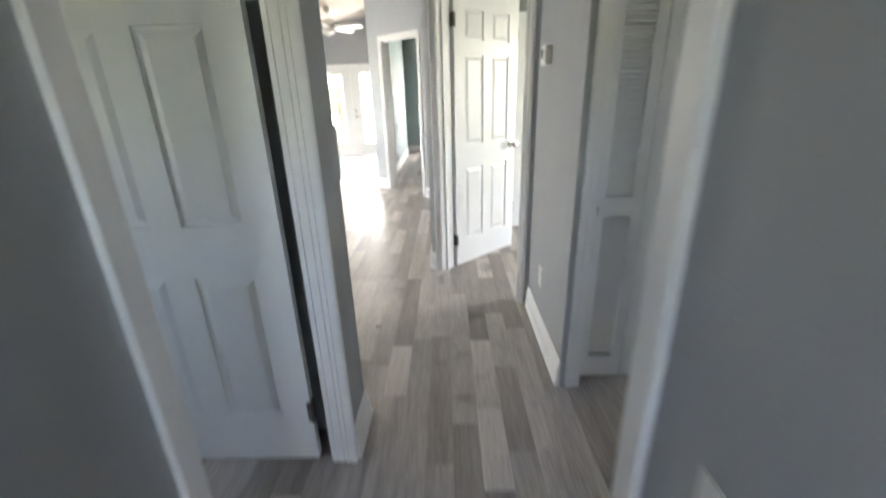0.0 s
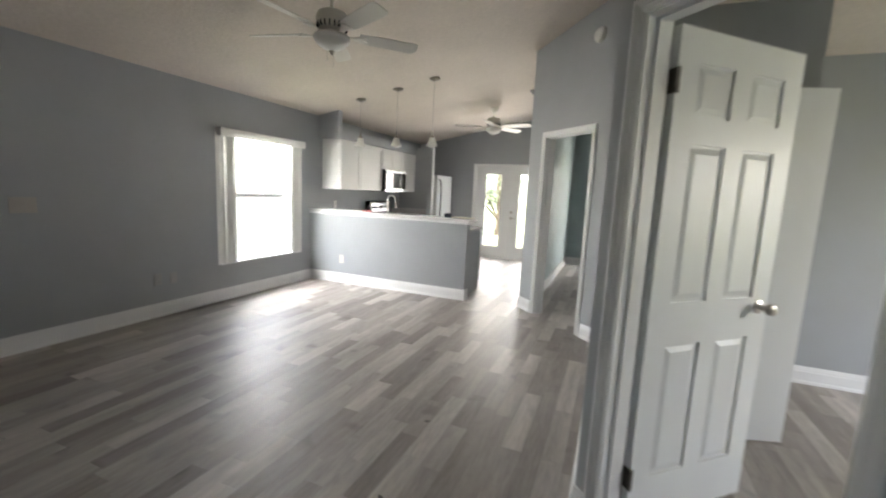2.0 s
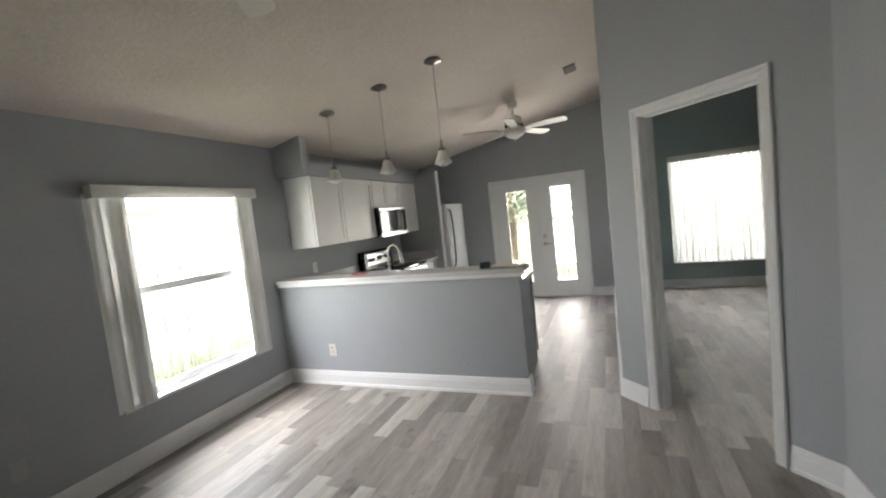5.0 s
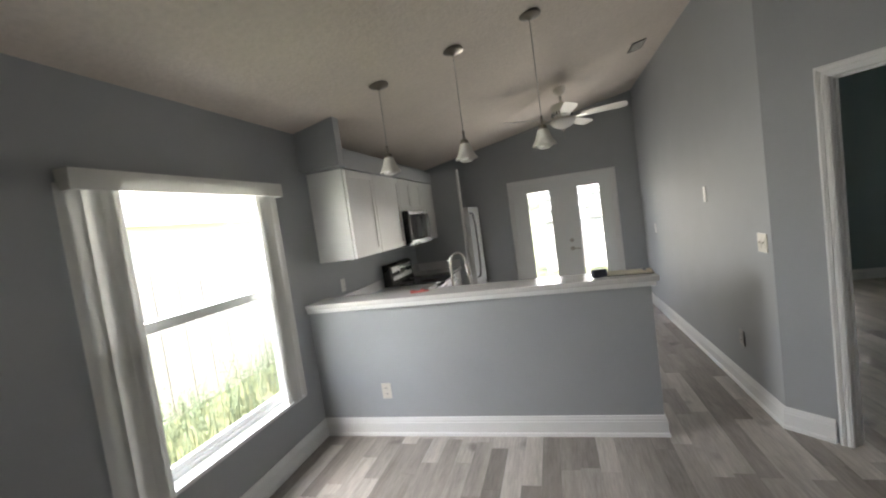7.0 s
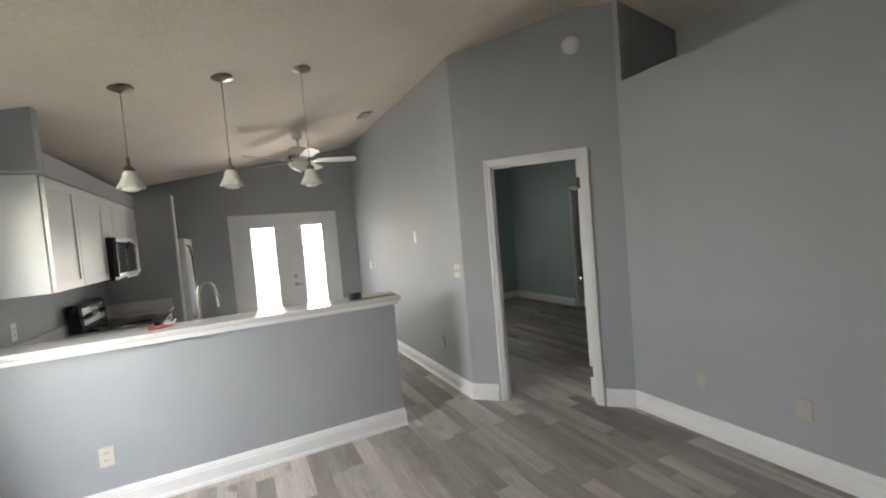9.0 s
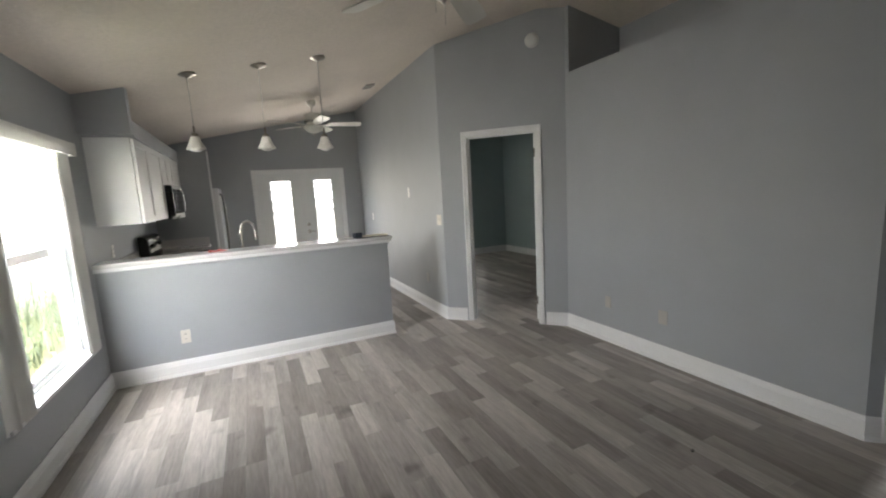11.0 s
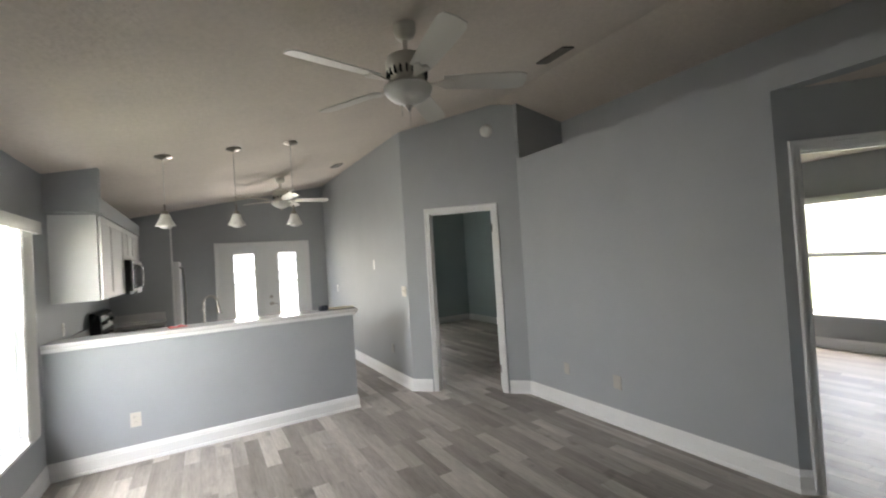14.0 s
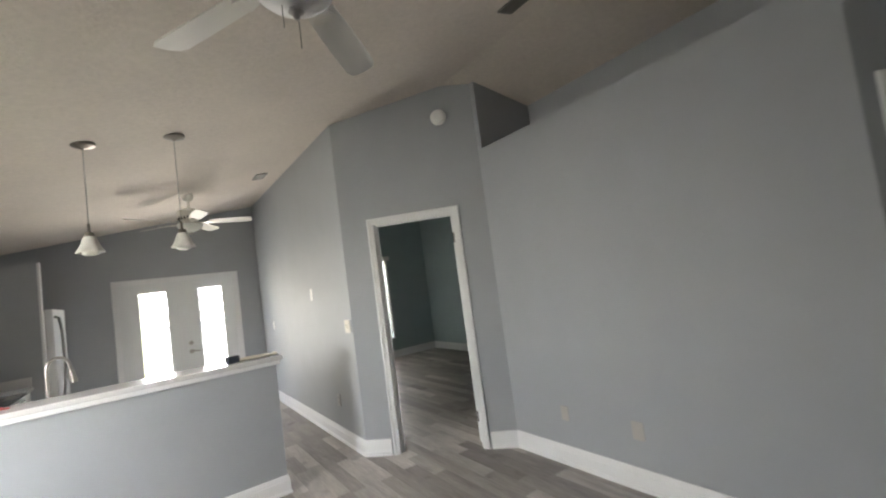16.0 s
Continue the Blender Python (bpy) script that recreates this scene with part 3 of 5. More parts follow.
panel_door("panel_door", dgm @ pose(0.361, 0.128, 0, 0, 0, 88), 0.72, 2.025, "white six-panel door swung wide open into the den")
panel_door("panel_door", pose(2.66, 5.255, 0, 0, 0, 18), 0.30, 2.02, "white panel closet door ajar inside the bedroom", knob=False)
door_frame("door_frame_closet", pose(1.1335, 2.30, 0), 0.807, 2.06, 0.019, "wide white moulded frame of the hall closet door", 1.72, False)
panel_door("panel_door", pose(1.468, 2.335, 0, 0, 0, 180), 0.73, 2.03, "closed white six-panel closet door in the hall", hinge_side=1, hinges=(0.24, 1.83), rows=((0.225, 0.805), (0.985, 1.56), (1.66, 1.87)))
door_frame("door_frame_linen", pose(2.84, 2.72, 0), 0.46, 2.06, 0.12, "white moulded frame of the linen closet", 1.15, False)
door_frame("door_frame_den_closet", Matrix.Translation((DEN_X, DEN_Y + 0.1 - 2.22, 0)) @ Matrix.Rotation(radians(-90), 4, "Z"), 0.76, 2.05, 0.12, "white frame of the den closet doorway")
trim_b = thing("door_frame_bath", pose(HALL_E, 1.57, 0), "white painted casing on the edge of the hall opening", "door frame", kind="structure")
part("casing", boxes((-0.017, 0, -0.06, 0.0, 0, 2.08), (-0.001, 0.12, 0.0, 0.016, 0, 2.05), bevel=0.003), TRIM, trim_b)
trim_c = thing("door_frame_side_hall", pose(HALL_W, 1.71, 0), "white painted casing on the edge of the side hall", "door frame", kind="structure")
part("casing", boxes((0, 0.017, -0.06, 0.0, 0, 2.08), (-0.12, 0.001, 0.0, 0.016, 0, 2.05), bevel=0.003), TRIM, trim_c)


def louvre_leaf(parent, x0, w):
    h0, h1, st = 0.015, 2.03, 0.045
    lf = part("bifold_leaf", boxes((x0, x0 + st, 0, 0.028, h0, h1), (x0 + w - st, x0 + w, 0, 0.028, h0, h1), (x0 + st, x0 + w - st, 0, 0.028, h0, h0 + 0.12), (x0 + st, x0 + w - st, 0, 0.028, 0.84, 0.93), (x0 + st, x0 + w - st, 0, 0.028, h1 - 0.09, h1)), DOOR_WHITE, parent)
    slat = bmesh.new()
    box(slat, x0 + st, x0 + w - st, -0.0155, 0.0155, -0.0025, 0.0025)
    bmesh.ops.rotate(slat, verts=slat.verts, matrix=Matrix.Rotation(radians(52), 3, "X"))
    data = mesh_of("slat", slat, DOOR_WHITE)
    for z0, z1 in ((0.15, 0.83), (0.94, 1.93)):
        n = int((z1 - z0) / 0.0195)
        for i in range(n):
            s = new("slat", data)
            s.parent, s.location = lf, (0, 0.014, z0 + (i + 0.5) * (z1 - z0) / n)
    return lf


linen = thing("bifold_door", pose(2.84, 2.775, 0), "white louvred bifold closet door in the hall", "closet door")
louvre_leaf(linen, -0.209, 0.207)
louvre_leaf(linen, 0.002, 0.207)
part("knob", lathe(bmesh.new(), [(0.008, 0), (0.008, 0.012), (0.017, 0.018), (0.016, 0.028), (0.004, 0.032)], 20, Matrix.Translation((0.12, 0, 0.885)) @ Matrix.Rotation(radians(90), 4, "X")), WHITE_PLASTIC, linen, "white round knob", True)
part("catch", boxes((-0.222, -0.196, -0.022, 0.004, 0.86, 0.90), bevel=0.003), DARK_METAL, linen, "dark metal catch")


# ---- windows ----
def sash_window(name, m, w, h, thick, label, rail=0.52):
    """Opening w by h with its sill at z=0; x across, y out of the room."""
    ob = thing(name, m, label, "window", kind="structure")
    fr, y0, y1 = 0.032, thick * 0.45, thick * 0.45 + 0.07
    part("window_frame", boxes((-w / 2, -w / 2 + fr, y0, y1, 0, h), (w / 2 - fr, w / 2, y0, y1, 0, h), (-w / 2 + fr, w / 2 - fr, y0, y1, h - fr, h), (-w / 2 + fr, w / 2 - fr, y0, y1, 0, fr)), VINYL, ob)
    zr = h * rail
    part("meeting_rail", boxes((-w / 2 + fr, w / 2 - fr, y0 + 0.005, y1 - 0.01, zr - 0.028, zr + 0.026)), VINYL, ob, "grey-white meeting rail")
    part("sash", boxes((-w / 2 + fr, -w / 2 + fr + 0.03, y0 + 0.01, y0 + 0.04, fr, zr - 0.022), (w / 2 - fr - 0.03, w / 2 - fr, y0 + 0.01, y0 + 0.04, fr, zr - 0.022), (-w / 2 + fr + 0.03, w / 2 - fr - 0.03, y0 + 0.01, y0 + 0.04, fr, fr + 0.028)), VINYL, ob)
    for z0, z1, y in ((fr, zr, y0 + 0.025), (zr, h - fr, y0 + 0.05)):
        pane = part("pane", boxes((-w / 2 + fr, w / 2 - fr, y - 0.002, y + 0.002, z0, z1)), GLASS, ob)
        pane.visible_shadow = False
    part("window_sill", boxes((-w / 2 + 0.001, w / 2 - 0.001, 0, y0 + 0.002, -0.018, 0.002), (-w / 2 - 0.03, w / 2 + 0.03, -0.03, 0, -0.018, 0.004), bevel=0.003), TRIM, ob, "white sill")
    return ob


def vane_mesh(h, width=0.088):
    bm = bmesh.new()
    cols = [(-width / 2 + width * i / 6, 0.010 * math.sin(math.pi * i / 6)) for i in range(7)]
    rows = [[bm.verts.new((x, y, -h * j / 2)) for x, y in cols] for j in range(3)]
    for r0, r1 in zip(rows, rows[1:]):
        for k in range(6):
            bm.faces.new((r0[k], r0[k + 1], r1[k + 1], r1[k]))
    ret = bmesh.ops.extrude_face_region(bm, geom=list(bm.faces))
    bmesh.ops.translate(bm, verts=[v for v in ret["geom"] if isinstance(v, bmesh.types.BMVert)], vec=(0, 0.0012, 0))
    return mesh_of("vane", bm, BLIND, True)


def vertical_blind(m, w, h, label, stacks, valance=True):
    """stacks: (x, turn in degrees) of each vane; x across, y out of the room, hung from z=0 down."""
    ob = thing("vertical_blind", m, label, "blind")
    part("headrail", boxes((-w / 2 + 0.02, w / 2 - 0.02, -0.055, -0.015, 0.0, 0.03)), VINYL, ob)
    if valance:
        part("valance", boxes((-w / 2, w / 2, -0.083, -0.075, -0.045, 0.045), (-w / 2, -w / 2 + 0.008, -0.075, -0.001, -0.045, 0.045), (w / 2 - 0.008, w / 2, -0.075, -0.001, -0.045, 0.045), (-w / 2 + 0.008, w / 2 - 0.008, -0.075, -0.001, 0.037, 0.045), bevel=0.002), BLIND, ob, "white boxed valance")
    data = vane_mesh(h)
    for x, turn in stacks:
        v = new("vane", data)
        v.parent, v.location, v.rotation_euler = ob, (x, -0.030, -0.01), (0, 0, radians(turn))
    return ob


wl = Matrix.Translation((XL, 6.54, 0.44)) @ Matrix.Rotation(radians(90), 4, "Z")
sash_window("window_1", wl, 1.28, 1.51, 0.16, "tall white sash window with daylight behind")
left_stack = [(-0.662, -17), (-0.582, -15), (-0.53, -19), (-0.50, -22)]
right_stack = [(0.612, -10), (0.545, -10), (0.507, -12)]
vertical_blind(Matrix.Translation((XL, 6.545, 1.93)) @ Matrix.Rotation(radians(90), 4, "Z"), 1.36, 1.49, "white vertical blind drawn open to both sides of the window", left_stack + right_stack)
wb = Matrix.Translation((BED_X, 5.01, 0.44)) @ Matrix.Rotation(radians(-90), 4, "Z")
sash_window("window_2", wb, 1.22, 1.54, 0.16, "white sash window in the bedroom")
vertical_blind(Matrix.Translation((BED_X, 5.01, 1.97)) @ Matrix.Rotation(radians(-90), 4, "Z"), 1.36, 1.53, "white vertical blind drawn aside in the bedroom", [(0.60 - 0.045 * i, -12 - 4 * i) for i in range(4)] + [(0.58 - 0.02 * i, 84) for i in range(5)])
wd = Matrix.Translation((2.625, DEN_Y, 0.40))
sash_window("window_3", wd, 1.55, 1.60, 0.16, "wide white sash window in the den")
vertical_blind(Matrix.Translation((2.625, DEN_Y, 1.99)), 1.66, 1.58, "closed translucent vertical blind over the den window", [(-0.80 + 0.082 * i, random.uniform(14, 34)) for i in range(20)], True)

# ---- patio doors ----
patio = thing("patio_doors", pose(-0.185, YF, 0), "white double patio doors with full-length glass, closed", "patio door")
part("frame", boxes((-0.735, -0.715, 0.0, 0.12, 0, 1.955), (0.715, 0.735, 0.0, 0.12, 0, 1.955), (-0.715, 0.715, 0.0, 0.12, 1.935, 1.955), (-0.715, 0.715, 0.0, 0.13, 0.0, 0.012)), TRIM, patio)
part("casing", sweep(bmesh.new(), CASING, [lambda a: Vector((-0.722 - a[0], a[1], 0)), lambda a: Vector((-0.722 - a[0], a[1], 1.942 + a[0])), lambda a: Vector((0.722 + a[0], a[1], 1.942 + a[0])), lambda a: Vector((0.722 + a[0], a[1], 0))]), TRIM, patio)
for s in (-1, 1):
    x0, x1 = (-0.7145, -0.003) if s < 0 else (0.003, 0.7145)
    g0, g1 = (-0.515, -0.145) if s < 0 else (0.215, 0.565)
    lf = part("leaf", boxes((x0, g0, 0.02, 0.062, 0.016, 1.9345), (g1, x1, 0.02, 0.062, 0.016, 1.9345), (g0, g1, 0.02, 0.062, 0.016, 0.245), (g0, g1, 0.02, 0.062, 1.82, 1.9345)), DOOR_WHITE, patio)
    part("glazing_bead", boxes((g0, g0 + 0.022, 0.010, 0.02, 0.245, 1.82), (g1 - 0.022, g1, 0.010, 0.02, 0.245, 1.82), (g0 + 0.022, g1 - 0.022, 0.010, 0.02, 0.245, 0.267), (g0 + 0.022, g1 - 0.022, 0.010, 0.02, 1.798, 1.82), bevel=0.002), DOOR_WHITE, lf)
    gp = part("pane", boxes((g0, g1, 0.039, 0.043, 0.245, 1.82)), GLASS, lf)
    gp.visible_shadow = False
part("astragal", boxes((-0.022, 0.022, 0.008, 0.02, 0.016, 1.93), bevel=0.002), DOOR_WHITE, patio)
part("deadbolt", lathe(bmesh.new(), [(0.03, 0), (0.03, 0.008), (0.018, 0.012), (0.016, 0.026), (0.005, 0.028)], 24, Matrix.Translation((0.085, 0.02, 1.01)) @ Matrix.Rotation(radians(90), 4, "X")), NICKEL, patio, "satin nickel deadbolt", True)
lever = lathe(bmesh.new(), [(0.031, 0), (0.031, 0.008), (0.013, 0.012), (0.012, 0.045), (0.005, 0.05)], 24, Matrix.Translation((0.085, 0.02, 0.885)) @ Matrix.Rotation(radians(90), 4, "X"))
pipe(lever, [(0.085, -0.022, 0.885), (0.12, -0.026, 0.888), (0.16, -0.026, 0.884), (0.19, -0.024, 0.876)], 0.008)
part("lever", lever, NICKEL, patio, "satin nickel lever handle", True)

# ---- kitchen ----
FX = -1.90                                     # front of the wall cabinets
structure("wall_soffit_end", boxes((XL, FX + 0.01, 7.60, 7.69, 2.10, 2.6)), PAINT, "grey painted bulkhead at the end of the wall cabinets", "soffit")
structure("soffit_fascia", boxes((XL, FX + 0.012, 7.69, 10.18, 2.085, 2.225)), PAINT, "pale grey painted fascia over the wall cabinets", "soffit")
structure("wall_fridge_side", boxes((XL, -1.535, 10.18, 10.25, 0, 2.22)), PAINT, "grey painted stub wall beside the fridge")
structure("trim", boxes((-1.535, -1.515, 10.172, 10.258, 0, 2.225)), TRIM, "white painted edge of the fridge stub wall", "trim")


def shaker_front(parent, x, y0, y1, z0, z1, name="door"):
    """A shaker front facing +x with its back at x."""
    r = 0.055
    ob = part(name, boxes((x, x + 0.012, y0, y1, z0, z1), (x + 0.012, x + 0.02, y0, y0 + r, z0, z1), (x + 0.012, x + 0.02, y1 - r, y1, z0, z1), (x + 0.012, x + 0.02, y0 + r, y1 - r, z0, z0 + r), (x + 0.012, x + 0.02, y0 + r, y1 - r, z1 - r, z1)), CABINET, parent)
    return ob


def wall_cabinet(y0, y1, z0, z1, splits, label):
    ob = thing("wall_cabinet", pose(XL, y0, z0), label, "cabinet", "kitchen wall cabinets")
    d = FX - XL - 0.030
    part("body", boxes((0.002, d, 0.001, y1 - y0 - 0.001, 0, z1 - z0)), CABINET, ob)
    ys = [0, *splits, y1 - y0]
    for a, b in zip(ys, ys[1:]):
        shaker_front(ob, d + 0.009, a + 0.004, b - 0.004, 0.004, z1 - z0 - 0.008)
    return ob


wall_cabinet(7.695, 8.885, 1.345, 2.085, [0.53], "white two-door shaker wall cabinet")
wall_cabinet(8.885, 9.635, 1.725, 2.085, [0.375], "short white wall cabinet over the microwave")
wall_cabinet(9.635, 10.178, 1.345, 2.085, [], "narrow white wall cabinet beside the fridge wall")

mw = thing("microwave", pose(XL, 8.888, 1.335), "black and stainless over-range microwave under a wall cabinet", "microwave")
part("body", boxes((0.002, 0.385, 0.001, 0.743, 0, 0.388), bevel=0.004), BLACK, mw)
part("door", boxes((0.386, 0.420, 0.003, 0.565, 0.03, 0.384), bevel=0.006), BLACK, mw, "black microwave door")
part("trim", boxes((0.4195, 0.4225, 0.006, 0.74, 0.345, 0.380), (0.4195, 0.4225, 0.006, 0.74, 0.034, 0.056)), STEEL, mw, "stainless trim strips")
part("window", boxes((0.4195, 0.423, 0.045, 0.50, 0.075, 0.315)), BLACK_GLASS, mw, "black glass window")
part("control_panel", boxes((0.386, 0.419, 0.568, 0.742, 0.03, 0.384), bevel=0.004), BLACK_GLASS, mw)
part("vent_strip", boxes((0.386, 0.421, 0.003, 0.742, 0.002, 0.028)), STEEL, mw)
part("handle", pipe(bmesh.new(), [(0.418, 0.535, 0.06), (0.455, 0.535, 0.075), (0.461, 0.535, 0.20), (0.455, 0.535, 0.325), (0.418, 0.535, 0.34)], 0.009), STEEL, mw, "curved steel handle", True)

stove = thing("range_cooker", pose(XL + 0.02, 8.89, 0), "black electric range with a stainless control panel", "range")
part("body", boxes((0.0, 0.60, 0.002, 0.738, 0.02, 0.895)), BLACK, stove)
part("cooktop", boxes((0.0, 0.655, 0.002, 0.738, 0.896, 0.915), bevel=0.004), BLACK_GLASS, stove)
part("oven_door", boxes((0.601, 0.645, 0.006, 0.734, 0.24, 0.87), bevel=0.006), STEEL, stove)
part("drawer", boxes((0.601, 0.64, 0.006, 0.734, 0.05, 0.23), bevel=0.006), STEEL, stove)
part("oven_handle", pipe(bmesh.new(), [(0.645, 0.06, 0.82), (0.69, 0.07, 0.825), (0.695, 0.37, 0.827), (0.69, 0.67, 0.825), (0.645, 0.68, 0.82)], 0.011), STEEL, stove, "steel bar handle", True)
bgd = sweep(bmesh.new(), [(0.0, 0.915), (0.10, 0.915), (0.085, 1.13), (0.05, 1.155), (0.0, 1.155)], [lambda a: Vector((a[0], 0.002, a[1])), lambda a: Vector((a[0], 0.738, a[1]))])
part("backguard", bgd, BLACK, stove)
cp = sweep(bmesh.new(), [(0.0995, 0.965), (0.103, 0.965), (0.092, 1.118), (0.0885, 1.118)], [lambda a: Vector((a[0], 0.06, a[1])), lambda a: Vector((a[0], 0.67, a[1]))])
part("control_panel", cp, STEEL, stove, "brushed steel control panel")
for ky in (0.11, 0.20, 0.53, 0.62):
    part("knob", lathe(bmesh.new(), [(0.024, 0), (0.022, 0.016), (0.012, 0.026), (0.004, 0.027)], 20, Matrix.Translation((0.0995, ky, 1.04)) @ Matrix.Rotation(radians(86), 4, "Y")), BLACK, stove, "black control knob", True)
part("clock", boxes((0.094, 0.1005, 0.29, 0.44, 1.02, 1.075)), BLACK_GLASS, stove)
for bx, by, br in ((0.20, 0.19, 0.075), (0.20, 0.55, 0.095), (0.47, 0.19, 0.1), (0.47, 0.55, 0.075)):
    part("burner", lathe(bmesh.new(), [(br - 0.004, 0.9152), (br - 0.004, 0.9158), (br, 0.9158), (br, 0.9152)], 32, Matrix.Translation((bx, by, 0))), VENT, stove)


def base_cabinet(y0, y1, label):
    ob = thing("base_cabinet", pose(XL, y0, 0), label, "cabinet", "kitchen base cabinets")
    part("body", boxes((0.002, 0.58, 0.002, y1 - y0 - 0.002, 0.1, 0.868)), CABINET, ob)
    part("toe_kick", boxes((0.002, 0.52, 0.002, y1 - y0 - 0.002, 0, 0.1)), CABINET, ob)
    shaker_front(ob, 0.581, 0.006, y1 - y0 - 0.006, 0.12, 0.68)
    shaker_front(ob, 0.581, 0.006, y1 - y0 - 0.006, 0.69, 0.86, "drawer")
    return ob


base_cabinet(8.22, 8.885, "white base cabinet below the counter")
base_cabinet(9.635, 10.178, "white base cabinet beside the fridge wall")
pen = thing("peninsula_cabinet", pose(XL, YP + 0.125, 0), "grey-sided base cabinet run behind the half wall", "cabinet")
part("body", boxes((0.002, 2.38, 0.003, 0.62, 0.09, 0.868)), CABINET, pen)
part("end_panel", boxes((2.381, 2.40, 0.003, 0.64, 0.0, 0.868)), PAINT, pen, "grey painted end panel")
for k in range(4):
    y = 0.10 + 0.50 * k + 0.22
    part("door", boxes((y + 0.15, y + 0.60 - 0.0, 0.621, 0.64, 0.12, 0.85), bevel=0.003), CABINET, pen)

ctr = thing("worktop", pose(XL, YP + 0.125, 0.87), "pale laminate worktop with a low backsplash", "worktop")
part("slab", boxes((0.002, 2.43, 0.003, 0.66, 0, 0.038), (0.002, 0.63, 0.66, 1.325, 0, 0.038)), COUNTER, ctr)
part("slab", boxes((0.002, 0.63, 2.075, 2.617, 0, 0.038)), COUNTER, ctr)
part("backsplash", boxes((0.002, 0.022, 0.02, 1.325, 0.038, 0.14)), COUNTER, ctr, "pale laminate backsplash")
part("backsplash", boxes((0.002, 0.022, 2.075, 2.60, 0.038, 0.14), (0.022, 0.62, 2.598, 2.618, 0.038, 0.14)), COUNTER, ctr, "pale laminate backsplash")

sink = thing("kitchen_sink", pose(-1.05, 7.90, 0.908), "stainless drop-in kitchen sink in the worktop", "sink")
part("rim", boxes((-0.36, 0.36, -0.20, -0.17, 0.0005, 0.006), (-0.36, 0.36, 0.17, 0.20, 0.0005, 0.006), (-0.36, -0.33, -0.17, 0.17, 0.0005, 0.006), (0.33, 0.36, -0.17, 0.17, 0.0005, 0.006), (-0.015, 0.015, -0.17, 0.17, 0.0005, 0.006)), STEEL, sink)
part("bowl", boxes((-0.33, -0.015, -0.17, 0.17, 0.0005, 0.002), (0.015, 0.33, -0.17, 0.17, 0.0005, 0.002)), VENT, sink)

fau = thing("faucet", pose(-1.16, 7.80, 0.914), "tall brushed-nickel gooseneck faucet behind the half wall", "faucet")
part("base", lathe(bmesh.new(), [(0.03, 0), (0.03, 0.006), (0.022, 0.016), (0.02, 0.075), (0.014, 0.085)], 24), NICKEL, fau, smooth=True)
arc = [(0, 0, 0.07), (0, 0, 0.25)] + [(0.06 - 0.06 * math.cos(a), 0.02 * a / math.pi, 0.30 + 0.078 * math.sin(a)) for a in (math.pi * k / 12 for k in range(0, 12))] + [(0.123, 0.022, 0.275)]
part("spout", pipe(bmesh.new(), arc, 0.0105, 16), NICKEL, fau, smooth=True)
part("spray_head", tube(bmesh.new(), (0.123, 0.022, 0.285), (0.135, 0.024, 0.195), 0.015, 0.021, 20), NICKEL, fau, smooth=True)
part("lever", pipe(bmesh.new(), [(0.018, 0, 0.05), (0.04, -0.004, 0.06), (0.075, -0.012, 0.105)], 0.006), NICKEL, fau, smooth=True)

fr = thing("fridge", pose(XL + 0.03, 10.275, 0), "white bottom-freezer fridge with curved steel handles", "fridge")
part("body", boxes((0.0, 0.70, 0.0, 0.82, 0.02, 1.70), bevel=0.006), FRIDGE, fr)
part("door", boxes((0.703, 0.775, 0.002, 0.818, 0.62, 1.705), bevel=0.012), FRIDGE, fr)
part("freezer_drawer", boxes((0.703, 0.775, 0.002, 0.818, 0.04, 0.61), bevel=0.012), FRIDGE, fr)
part("handle", pipe(bmesh.new(), [(0.775, 0.075, 1.62), (0.815, 0.075, 1.60), (0.832, 0.075, 1.45), (0.838, 0.075, 1.16), (0.832, 0.075, 0.87), (0.815, 0.075, 0.73), (0.775, 0.075, 0.71)], 0.014), HANDLE_DARK, fr, "curved dark steel handle", True)
part("drawer_handle", pipe(bmesh.new(), [(0.775, 0.09, 0.55), (0.82, 0.11, 0.55), (0.836, 0.41, 0.55), (0.82, 0.71, 0.55), (0.775, 0.73, 0.55)], 0.014), HANDLE_DARK, fr, "curved dark steel handle", True)


